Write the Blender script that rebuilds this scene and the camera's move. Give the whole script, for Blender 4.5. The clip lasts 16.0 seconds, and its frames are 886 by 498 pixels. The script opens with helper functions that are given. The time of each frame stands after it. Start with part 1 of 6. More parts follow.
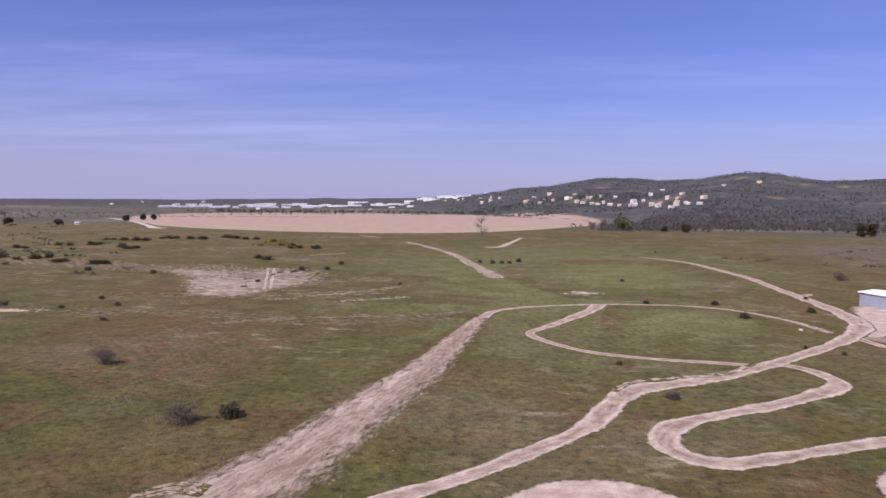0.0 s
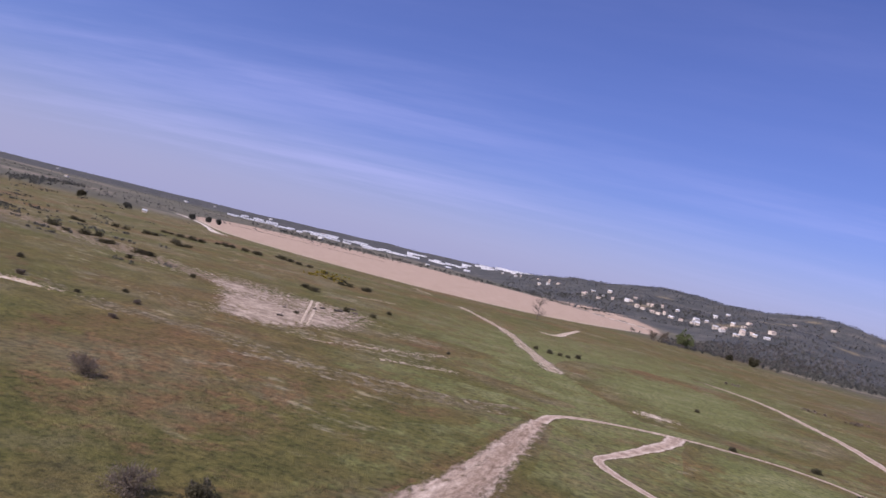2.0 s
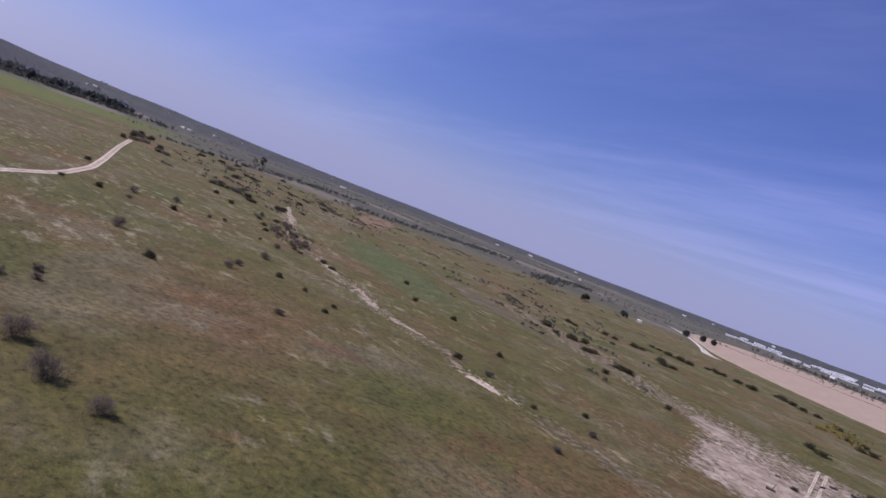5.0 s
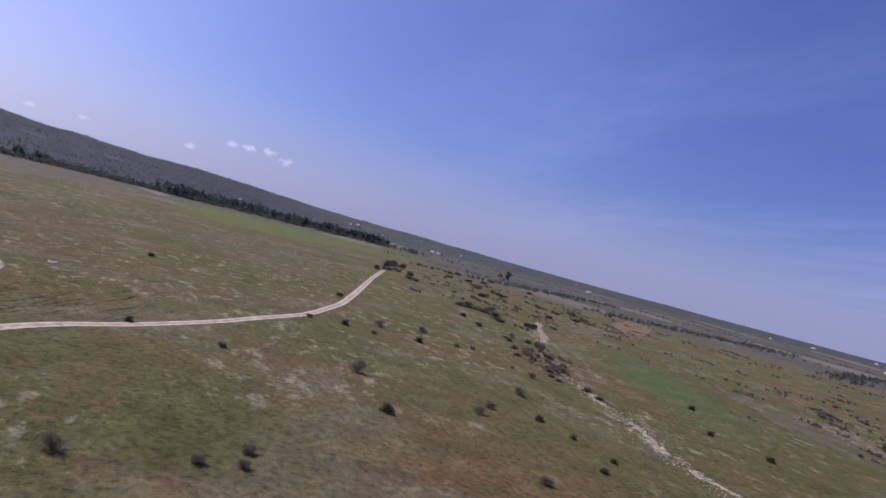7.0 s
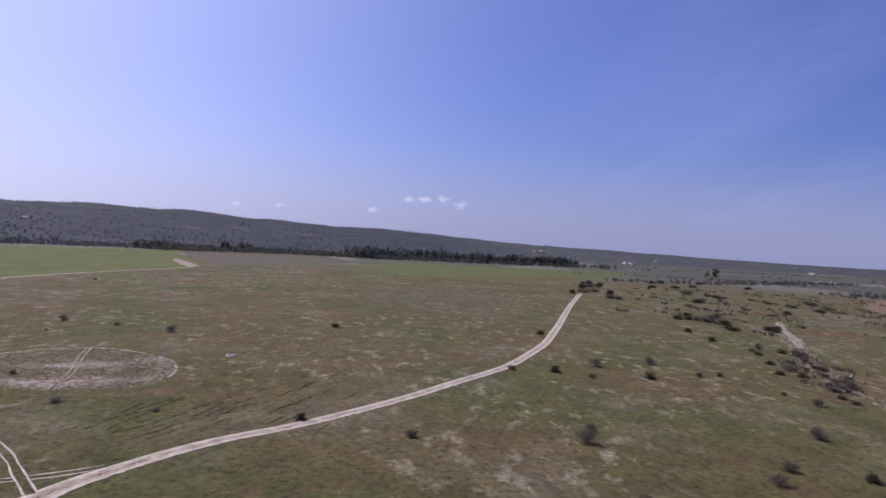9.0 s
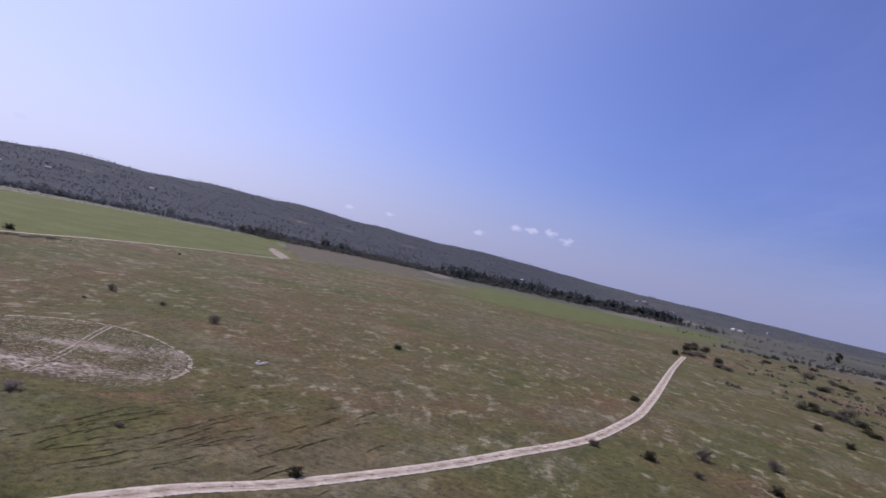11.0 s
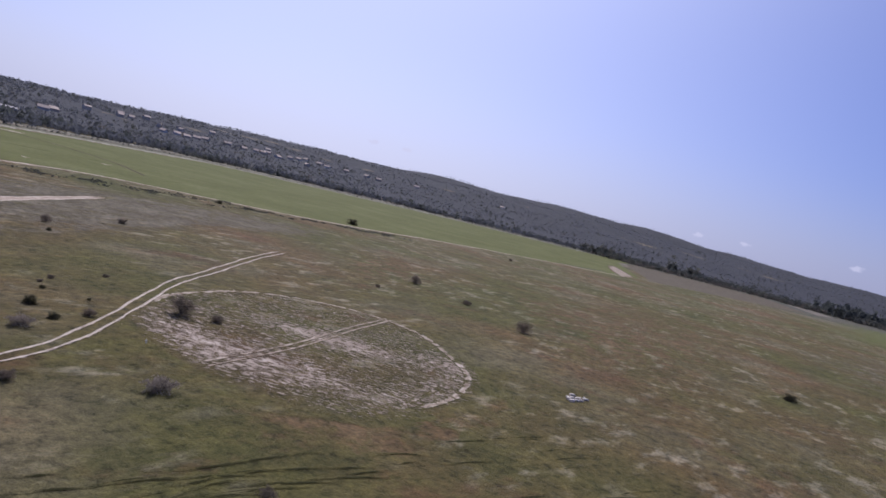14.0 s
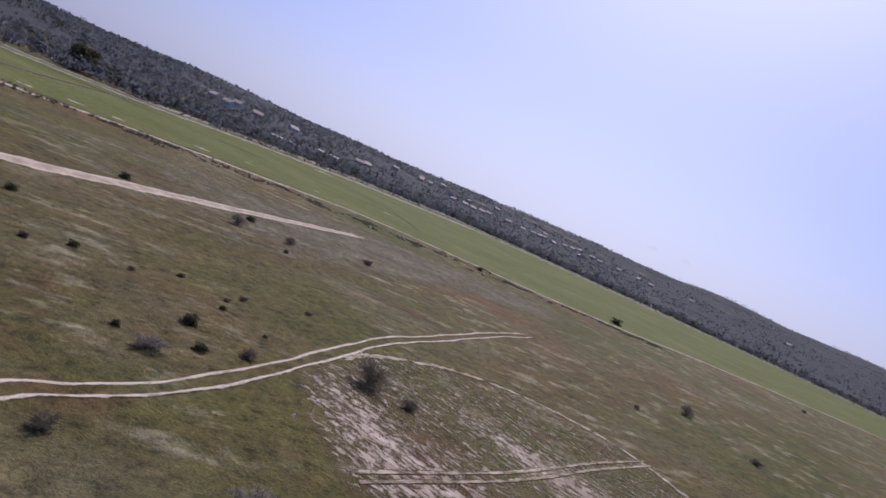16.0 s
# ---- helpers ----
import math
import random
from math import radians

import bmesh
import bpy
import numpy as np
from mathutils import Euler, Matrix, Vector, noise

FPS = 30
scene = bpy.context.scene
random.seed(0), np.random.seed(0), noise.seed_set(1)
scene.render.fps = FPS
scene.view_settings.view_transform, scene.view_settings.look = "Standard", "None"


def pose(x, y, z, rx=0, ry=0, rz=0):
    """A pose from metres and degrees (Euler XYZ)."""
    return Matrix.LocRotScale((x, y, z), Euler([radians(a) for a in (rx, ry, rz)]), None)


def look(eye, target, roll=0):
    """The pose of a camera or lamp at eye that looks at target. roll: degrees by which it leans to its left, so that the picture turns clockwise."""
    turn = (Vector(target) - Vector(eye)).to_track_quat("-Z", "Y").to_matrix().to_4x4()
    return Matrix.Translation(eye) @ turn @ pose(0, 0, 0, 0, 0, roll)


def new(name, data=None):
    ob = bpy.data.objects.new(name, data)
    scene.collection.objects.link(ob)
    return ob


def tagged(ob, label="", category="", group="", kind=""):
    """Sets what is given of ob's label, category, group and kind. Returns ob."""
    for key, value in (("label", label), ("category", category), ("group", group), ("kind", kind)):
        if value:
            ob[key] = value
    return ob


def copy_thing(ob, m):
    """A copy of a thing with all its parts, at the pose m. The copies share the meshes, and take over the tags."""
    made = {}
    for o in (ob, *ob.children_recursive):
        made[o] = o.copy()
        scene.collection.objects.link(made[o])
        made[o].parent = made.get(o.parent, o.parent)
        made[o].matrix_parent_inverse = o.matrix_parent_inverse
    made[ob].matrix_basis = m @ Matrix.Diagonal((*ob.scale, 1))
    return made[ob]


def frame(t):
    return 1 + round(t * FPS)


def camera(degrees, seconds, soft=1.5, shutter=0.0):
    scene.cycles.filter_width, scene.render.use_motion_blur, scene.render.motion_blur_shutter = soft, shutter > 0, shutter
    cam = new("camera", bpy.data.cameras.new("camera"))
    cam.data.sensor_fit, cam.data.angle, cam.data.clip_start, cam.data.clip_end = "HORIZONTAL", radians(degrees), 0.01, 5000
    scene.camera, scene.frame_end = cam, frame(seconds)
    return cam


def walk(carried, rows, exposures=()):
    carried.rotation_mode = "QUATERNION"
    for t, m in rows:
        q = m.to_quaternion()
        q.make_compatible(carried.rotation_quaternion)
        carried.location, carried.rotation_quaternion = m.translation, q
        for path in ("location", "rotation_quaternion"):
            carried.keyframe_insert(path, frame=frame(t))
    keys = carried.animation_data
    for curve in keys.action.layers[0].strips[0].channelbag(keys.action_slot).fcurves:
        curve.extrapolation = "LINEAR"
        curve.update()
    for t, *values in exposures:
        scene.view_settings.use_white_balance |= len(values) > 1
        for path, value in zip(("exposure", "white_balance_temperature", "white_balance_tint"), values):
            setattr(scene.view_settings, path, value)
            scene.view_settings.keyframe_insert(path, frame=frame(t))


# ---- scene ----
cam = camera(66.0, 16.0, soft=1.6)
PATH = [  # seconds, x, y, z, heading, pitch, lean
    (0, 0.02, -0.04, 27.77, 4.83, -3.90, 0.65),
    (0.5, -1.70, 5.06, 27.43, 5.91, -2.33, 2.51),
    (1, -3.44, 10.36, 27.54, 7.03, -1.13, 4.02),
    (1.5, -5.47, 16.43, 27.33, 8.10, -0.01, 7.57),
    (2, -7.31, 23.76, 26.84, 9.91, 0.95, 14.00),
    (2.5, -9.08, 31.35, 27.24, 13.13, 1.30, 20.87),
    (3, -10.81, 37.88, 28.50, 18.39, 0.40, 24.93),
    (3.5, -12.68, 41.92, 30.05, 24.62, -1.75, 25.39),
    (4, -14.55, 44.39, 30.84, 32.60, -5.05, 25.18),
    (4.5, -17.03, 48.37, 30.65, 43.20, -4.72, 22.71),
    (5, -21.30, 52.83, 29.80, 50.95, -2.47, 20.95),
    (5.2, -23.25, 54.57, 29.50, 53.70, -1.72, 20.17),
    (7.3, -58.09, 66.39, 30.88, 76.11, -0.19, 13.96),
    (7.5, -61.88, 67.06, 30.85, 78.14, -0.23, 13.26),
    (8, -71.12, 68.53, 30.80, 82.97, -1.10, 9.13),
    (8.5, -79.43, 69.04, 30.89, 86.69, -1.52, 4.47),
    (9, -86.43, 69.51, 30.55, 88.57, -0.42, 3.25),
    (9.2, -89.17, 69.69, 30.40, 88.99, -0.13, 3.32),
    (11.3, -123.47, 72.79, 30.28, 98.97, 0.17, 14.34),
    (11.5, -127.01, 72.30, 29.77, 100.10, -0.41, 15.55),
    (12, -135.66, 70.78, 28.37, 102.95, -1.96, 19.08),
    (12.5, -143.97, 68.09, 26.63, 106.08, -3.93, 20.77),
    (13, -153.11, 64.14, 24.89, 111.09, -5.36, 20.42),
    (13.5, -162.23, 60.58, 22.82, 118.46, -5.50, 15.82),
    (14, -169.77, 56.65, 21.48, 125.22, -4.03, 14.43),
    (14.5, -175.51, 52.16, 20.30, 128.80, -1.85, 22.30),
    (15, -181.48, 46.58, 19.65, 134.61, -4.14, 23.14),
    (15.5, -186.18, 41.02, 18.99, 141.61, -4.01, 23.81),
    (16, -189.17, 37.38, 18.39, 148.37, -4.21, 25.07),
]


def aim(x, y, z, heading, pitch, lean):
    a, b = radians(heading), radians(pitch)
    way = Vector((-math.sin(a) * math.cos(b), math.cos(a) * math.cos(b), math.sin(b)))
    return look(Vector((x, y, z)), Vector((x, y, z)) + way * 10, lean)


walk(cam, [(row[0], aim(*row[1:])) for row in PATH],
     exposures=[(0, 0.52, 6350, 27), (3.5, 0.40, 6080, 26), (5, 0.28, 5950, 25), (8, 0.16, 5870, 23), (9, 0.14, 5850, 23), (11.5, 0.11, 5820, 22), (12.2, 0.14, 5980, 23), (13, 0.17, 6150, 23), (13.5, 0.38, 6700, 34), (13.8, 0.16, 6050, 22), (14.1, 0.06, 5900, 19), (15, 0.07, 6000, 20), (16, 0.08, 6020, 20)])

# ---- sky and sun ----
SUN_HEADING, SUN_HEIGHT = 140.0, 46.0
sun_way = Vector((-math.sin(radians(SUN_HEADING)) * math.cos(radians(SUN_HEIGHT)),
                  math.cos(radians(SUN_HEADING)) * math.cos(radians(SUN_HEIGHT)), math.sin(radians(SUN_HEIGHT))))
sun_lamp = bpy.data.lights.new("sun", "SUN")
sun_lamp.energy, sun_lamp.angle, sun_lamp.color = 3.6, radians(0.53), (1.0, 0.95, 0.88)
new("sun", sun_lamp).matrix_world = look(sun_way * 200, (0, 0, 0))


def node(tree, kind, **values):
    """A node with its inputs set by name or by number ("i0")."""
    made = tree.nodes.new(kind)
    for key, value in values.items():
        if key[0] == "i" and key[1:].isdigit():
            slot = made.inputs[int(key[1:])]
        elif key in made.inputs:
            slot = made.inputs[key]
        else:
            setattr(made, key, value)
            continue
        if isinstance(value, bpy.types.NodeSocket):
            tree.links.new(value, slot)
        else:
            slot.default_value = value
    return made


def maths(tree, operation, a, b=0.0, c=0.0, clamp=False):
    return node(tree, "ShaderNodeMath", operation=operation, use_clamp=clamp, i0=a, i1=b, i2=c).outputs[0]


def mixed(tree, fac, a, b, blend="MIX"):
    return node(tree, "ShaderNodeMix", data_type="RGBA", blend_type=blend, i0=fac, i6=a, i7=b).outputs[2]


def rough_noise(tree, where, scale, detail=4.0, rough=0.55, lacun=2.0):
    return node(tree, "ShaderNodeTexNoise", Vector=where, Scale=scale, Detail=detail, Roughness=rough, Lacunarity=lacun).outputs[0]


def ramp(tree, fac, stops):
    made = node(tree, "ShaderNodeValToRGB", Fac=fac)
    band = made.color_ramp
    while len(band.elements) < len(stops):
        band.elements.new(0.5)
    for slot, (place, colour) in zip(band.elements, stops):
        slot.position, slot.color = place, (*colour, 1) if len(colour) == 3 else colour
    return made.outputs[0]


def step(tree, value, low, high):
    return node(tree, "ShaderNodeMapRange", interpolation_type="SMOOTHSTEP", i0=value, i1=low, i2=high, i3=0.0, i4=1.0).outputs[0]


def build_world():
    world = bpy.data.worlds.new("sky")
    scene.world = world
    world.use_nodes = True
    t = world.node_tree
    t.nodes.clear()
    sky = node(t, "ShaderNodeTexSky", sky_type="NISHITA", sun_disc=False, sun_elevation=radians(SUN_HEIGHT),
               sun_rotation=radians(-SUN_HEADING), air_density=1.0, dust_density=1.6, ozone_density=4.0)
    way = node(t, "ShaderNodeTexCoord").outputs["Generated"]
    parts = node(t, "ShaderNodeSeparateXYZ", Vector=way)
    up = maths(t, "MAXIMUM", parts.outputs[2], 0.015)
    lift = maths(t, "ADD", up, 0.06)
    flat = node(t, "ShaderNodeCombineXYZ", X=maths(t, "DIVIDE", parts.outputs[0], lift), Y=maths(t, "DIVIDE", parts.outputs[1], lift), Z=0.0).outputs[0]
    turned = node(t, "ShaderNodeMapping", Vector=flat, Rotation=(0, 0, radians(18)), Scale=(0.22, 0.75, 1)).outputs[0]
    veil = rough_noise(t, turned, 0.9, 7, 0.6)
    wide = rough_noise(t, turned, 0.25, 3, 0.5)
    cirrus = maths(t, "MULTIPLY", step(t, veil, 0.40, 0.74), step(t, wide, 0.30, 0.60))
    fade = step(t, up, 0.02, 0.10)
    cirrus = maths(t, "MULTIPLY", maths(t, "MULTIPLY", cirrus, fade), 0.55)
    cirrus = maths(t, "MULTIPLY", cirrus, step(t, maths(t, "ADD", parts.outputs[1], maths(t, "MULTIPLY", parts.outputs[0], 0.25)), -0.25, 0.6))
    colour = mixed(t, cirrus, sky.outputs[0], (7.2, 7.4, 8.2, 1))
    # pale haze along the skyline
    haze = maths(t, "MULTIPLY", maths(t, "SUBTRACT", 1.0, step(t, parts.outputs[2], -0.02, 0.17)), 0.7)
    colour = mixed(t, haze, colour, (6.0, 6.35, 6.1, 1))
    colour = mixed(t, 1.0, colour, (0.83, 0.85, 1.27, 1), "MULTIPLY")
    # bright sky round the sun
    near = node(t, "ShaderNodeVectorMath", operation="DOT_PRODUCT", i0=way, i1=tuple(sun_way)).outputs[1]
    glow = maths(t, "MULTIPLY", maths(t, "POWER", maths(t, "MAXIMUM", near, 0.0), 6.3), 1.0)
    colour = mixed(t, maths(t, "MINIMUM", glow, 0.9), colour, (12.6, 13.2, 14.4, 1))
    # bright haze low under the sun
    level = Vector((sun_way.x, sun_way.y, 0)).normalized()
    side = node(t, "ShaderNodeVectorMath", operation="DOT_PRODUCT", i0=way, i1=tuple(level)).outputs[1]
    low = maths(t, "SUBTRACT", 1.0, step(t, parts.outputs[2], -0.02, 0.42))
    low = maths(t, "MULTIPLY", maths(t, "MULTIPLY", low, maths(t, "POWER", maths(t, "MAXIMUM", side, 0.0), 5.0)), 0.42)
    colour = mixed(t, low, colour, (12.6, 13.1, 14.8, 1))
    # a few small heaped clouds low over the ridge
    total = None
    for heading, rise, wide_by in ((91.6, 3.55, 0.016), (90.3, 3.65, 0.017), (88.8, 3.75, 0.020), (87.4, 3.3, 0.018), (94.6, 2.5, 0.015), (102.2, 2.4, 0.012), (105.6, 2.3, 0.012), (133.0, 3.2, 0.014), (130.3, 3.25, 0.014)):
        a, b = radians(heading), radians(rise)
        spot = (-math.sin(a) * math.cos(b), math.cos(a) * math.cos(b), math.sin(b))
        off = node(t, "ShaderNodeVectorMath", operation="SUBTRACT", i0=way, i1=spot).outputs[0]
        off = node(t, "ShaderNodeVectorMath", operation="MULTIPLY", i0=off, i1=(1, 1, 2.0)).outputs[0]
        far = node(t, "ShaderNodeVectorMath", operation="LENGTH", i0=off).outputs[1]
        blob = maths(t, "SUBTRACT", 1.0, maths(t, "DIVIDE", far, wide_by), clamp=True)
        total = blob if total is None else maths(t, "MAXIMUM", total, blob)
    puff = rough_noise(t, node(t, "ShaderNodeMapping", Vector=way, Scale=(1, 1, 1.5)).outputs[0], 90, 5, 0.6)
    puff = step(t, maths(t, "ADD", maths(t, "MULTIPLY", total, 0.55), maths(t, "MULTIPLY", puff, 1.0)), 0.68, 0.98)
    puff = maths(t, "MULTIPLY", puff, maths(t, "MULTIPLY", step(t, total, 0.0, 0.4), 0.62))
    colour = mixed(t, puff, colour, (8.6, 8.6, 10.2, 1))
    back = node(t, "ShaderNodeBackground", Color=colour, Strength=0.070)
    t.links.new(back.outputs[0], node(t, "ShaderNodeOutputWorld").inputs[0])


build_world()

# ---- the lie of the land ----
RIDGE_SOUTH = ((82.8, 0.60, 3300, 1600), (90.8, 1.00, 3100, 1500), (96.9, 1.08, 2900, 1400), (106.8, 1.52, 2700, 1200), (113.6, 1.70, 2400, 1100),
         (123.3, 1.66, 2150, 985), (132.9, 1.48, 1950, 880), (139.6, 1.24, 1750, 790), (149.1, 0.92, 1500, 625), (159.6, 0.52, 1200, 390),
         (167.1, 0.48, 1050, 350), (172.7, 0.34, 950, 345), (181.5, 0.34, 930, 345))
HILLS_EAST = ((200, 0.9, 1008, 380), (230, 1.1, 1300, 500), (262, 1.2, 1700, 800), (290, 1.63, 1900, 950), (311.8, 1.93, 2000, 1040),
         (331, 2.20, 2000, 955), (338, 2.60, 2000, 905), (341.5, 2.25, 2000, 904), (346, 2.24, 2050, 1121), (350.3, 2.25, 2100, 1201),
         (354.8, 1.66, 2200, 1321), (358, 1.05, 2400, 1450), (361, 0.75, 2700, 1700), (366, 0.50, 3300, 2200), (376, 0.30, 3800, 2400),
         (386, 0.10, 4000, 2500), (400, 0.02, 4200, 2400), (420, 0.10, 3800, 2000), (432, 0.30, 3500, 1800), (442.8, 0.60, 3300, 1600))
RIDGE = RIDGE_SOUTH + HILLS_EAST
R_AZ, R_EL, R_FAR, R_FOOT = (np.array([row[k] for row in RIDGE], float) for k in range(4))


def waves(x, y, length, seed):
    """Soft rolling of the ground, between about -1 and 1."""
    rng = np.random.RandomState(seed)
    total = 0
    for _ in range(5):
        a, p, s = rng.uniform(0, 6.283), rng.uniform(0, 6.283), rng.uniform(0.7, 1.5)
        total = total + np.sin((x * math.cos(a) + y * math.sin(a)) * 6.283 / length * s + p)
    return total / 3.2


def height(x, y):
    x, y = np.asarray(x, float), np.asarray(y, float)
    dx, dy = x + 90, y - 50
    far = np.hypot(dx, dy) + 1e-6
    az = np.degrees(np.arctan2(-dx, dy)) % 360
    az = np.where(az < 82.8, az + 360, az)
    el, ridge, foot = (np.interp(az, R_AZ, v) for v in (R_EL, R_FAR, R_FOOT))
    top = 20 + ridge * np.tan(np.radians(el))
    s = np.clip((far - foot) / (ridge - foot), 0, 1)
    rise = top * (0.35 * s + 0.65 * s * s * (3 - 2 * s))
    beyond = np.clip((far - ridge) / 1500, 0, 1)
    rise = rise * (1 - 0.35 * beyond)
    rise = rise + s * 0.09 * top * waves(x, y, 420, 3) + s * 0.03 * top * waves(x, y, 150, 4)
    return rise + 0.22 * waves(x, y, 70, 5) * np.clip(1 - far / 750, 0, 1)


def h(x, y):
    return float(height(x, y))


def axis_steps(low, high, inner, limit, grow):
    mid = list(np.arange(low, high + 0.01, inner))
    out, step_now, v = [], inner, high
    while v < limit:
        step_now *= grow
        v += step_now
        out.append(v)
    back, step_now, v = [], inner, low
    while v > -limit:
        step_now *= grow
        v -= step_now
        back.append(v)
    return np.array(back[::-1] + mid + out)


def mesh_object(name, verts, faces, material, smooth=False, attrs=None):
    me = bpy.data.meshes.new(name)
    verts = np.asarray(verts, np.float32)
    faces = np.asarray(faces, np.int32)
    k = faces.shape[1]
    me.vertices.add(len(verts))
    me.vertices.foreach_set("co", verts.ravel())
    me.loops.add(faces.size)
    me.loops.foreach_set("vertex_index", faces.ravel())
    me.polygons.add(len(faces))
    me.polygons.foreach_set("loop_start", np.arange(0, faces.size, k, dtype=np.int32))
    me.polygons.foreach_set("loop_total", np.full(len(faces), k, np.int32))
    me.update(calc_edges=True)
    if smooth:
        me.polygons.foreach_set("use_smooth", np.ones(len(faces), bool))
    for key, value in (attrs or {}).items():
        me.attributes.new(key, "FLOAT", "POINT").data.foreach_set("value", np.asarray(value, np.float32))
    me.materials.append(material)
    return new(name, me)


def grid_faces(rows, cols):
    i = np.arange(rows - 1)[:, None] * cols + np.arange(cols - 1)[None]
    return np.stack([i, i + 1, i + 1 + cols, i + cols], -1).reshape(-1, 4)


# ---- materials ----
def material(name):
    m = bpy.data.materials.new(name)
    m.use_nodes = True
    t = m.node_tree
    return m, t, t.nodes["Principled BSDF"]


def turf_colour(t, where):
    """Spring pasture: green, olive and rust-brown sward with straw-pale flecks."""
    broad = rough_noise(t, where, 0.017, 5, 0.6)
    base = ramp(t, broad, ((0.28, (0.067, 0.070, 0.020)), (0.43, (0.085, 0.079, 0.025)), (0.56, (0.104, 0.079, 0.031)), (0.69, (0.127, 0.074, 0.036))))
    grey = rough_noise(t, node(t, "ShaderNodeMapping", Vector=where, Location=(311, 97, 0)).outputs[0], 0.03, 5, 0.62)
    base = mixed(t, maths(t, "MULTIPLY", step(t, grey, 0.48, 0.66), 0.7), base, (0.136, 0.115, 0.066, 1))
    red = rough_noise(t, node(t, "ShaderNodeMapping", Vector=where, Location=(-83, 207, 0)).outputs[0], 0.06, 6, 0.68)
    base = mixed(t, maths(t, "MULTIPLY", step(t, red, 0.54, 0.70), 0.62), base, (0.116, 0.058, 0.032, 1))
    dull = rough_noise(t, node(t, "ShaderNodeMapping", Vector=where, Location=(140, -60, 0)).outputs[0], 0.022, 4, 0.6)
    east = step(t, node(t, "ShaderNodeSeparateXYZ", Vector=where).outputs[0], -300.0, -60.0)
    dull = maths(t, "SUBTRACT", dull, maths(t, "MULTIPLY", east, 0.09))
    straw = rough_noise(t, node(t, "ShaderNodeMapping", Vector=where, Rotation=(0, 0, 0.6), Scale=(0.7, 1.3, 1)).outputs[0], 0.20, 6, 0.64)
    base = mixed(t, maths(t, "MULTIPLY", maths(t, "MULTIPLY", step(t, straw, 0.51, 0.68), step(t, dull, 0.38, 0.56)), 0.60), base, (0.33, 0.285, 0.20, 1))
    fleck = rough_noise(t, node(t, "ShaderNodeMapping", Vector=where, Location=(17, 5, 0), Rotation=(0, 0, -0.4), Scale=(0.8, 1.2, 1)).outputs[0], 0.40, 6, 0.66)
    base = mixed(t, maths(t, "MULTIPLY", maths(t, "MULTIPLY", step(t, fleck, 0.60, 0.68), step(t, dull, 0.40, 0.56)), 0.34), base, (0.38, 0.33, 0.23, 1))
    # scrub on the hills, its colour greyed and blued for distance haze, and a patchwork of far fields on the plain
    parts = node(t, "ShaderNodeSeparateXYZ", Vector=where)
    spotty = rough_noise(t, where, 0.02, 6, 0.68)
    hazy_heath = ramp(t, spotty, ((0.36, (0.040, 0.041, 0.049)), (0.54, (0.048, 0.049, 0.056)), (0.74, (0.066, 0.065, 0.068))))
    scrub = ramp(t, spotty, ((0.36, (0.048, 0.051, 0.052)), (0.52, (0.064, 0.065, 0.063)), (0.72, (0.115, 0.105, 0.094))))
    hazy_heath = mixed(t, step(t, parts.outputs[1], 100.0, 500.0), hazy_heath, scrub)
    away = node(t, "ShaderNodeVectorMath", operation="LENGTH", i0=node(t, "ShaderNodeVectorMath", operation="ADD", i0=where, i1=(150, -60, 0)).outputs[0]).outputs[1]
    cells = node(t, "ShaderNodeTexVoronoi", Vector=node(t, "ShaderNodeMapping", Vector=where, Rotation=(0, 0, 0.5), Scale=(1, 2.2, 1)).outputs[0], Scale=0.0035).outputs["Color"]
    plots = ramp(t, cells, ((0.12, (0.060, 0.064, 0.052)), (0.4, (0.105, 0.096, 0.078)), (0.62, (0.075, 0.078, 0.064)), (0.85, (0.190, 0.162, 0.135))))
    base = mixed(t, maths(t, "MULTIPLY", step(t, away, 640.0, 900.0), 0.85), base, plots)
    base = mixed(t, step(t, parts.outputs[2], 1.2, 5.0), base, hazy_heath)
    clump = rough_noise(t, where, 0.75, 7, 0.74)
    # tussock mottling, with shade of the bump's hollows painted into its dark end
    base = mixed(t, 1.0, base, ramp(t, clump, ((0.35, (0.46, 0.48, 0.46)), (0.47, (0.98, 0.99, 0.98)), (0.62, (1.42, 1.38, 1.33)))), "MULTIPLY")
    blotch = rough_noise(t, node(t, "ShaderNodeMapping", Vector=where, Location=(57, -31, 0)).outputs[0], 0.13, 5, 0.6)
    base = mixed(t, 1.0, base, ramp(t, blotch, ((0.32, (0.74, 0.76, 0.74)), (0.5, (0.99, 0.99, 0.99)), (0.68, (1.22, 1.19, 1.17)))), "MULTIPLY")
    fine = rough_noise(t, where, 7.0, 4, 0.7)
    base = mixed(t, 1.0, base, ramp(t, fine, ((0.3, (0.72, 0.72, 0.72)), (0.7, (1.28, 1.28, 1.25)))), "MULTIPLY")
    return base, clump, fine


def bumped(t, bsdf, *layers):
    normal = None
    for value, strength, distance in layers:
        made = node(t, "ShaderNodeBump", Strength=strength, Distance=distance, Height=value)
        if normal is not None:
            t.links.new(normal, made.inputs["Normal"])
        normal = made.outputs[0]
    t.links.new(normal, bsdf.inputs["Normal"])


def turf():
    m, t, b = material("pasture")
    where = node(t, "ShaderNodeNewGeometry").outputs["Position"]
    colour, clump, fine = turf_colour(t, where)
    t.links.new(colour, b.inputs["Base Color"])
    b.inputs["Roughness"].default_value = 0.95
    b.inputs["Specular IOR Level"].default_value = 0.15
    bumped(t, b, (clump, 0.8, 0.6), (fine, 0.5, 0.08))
    return m


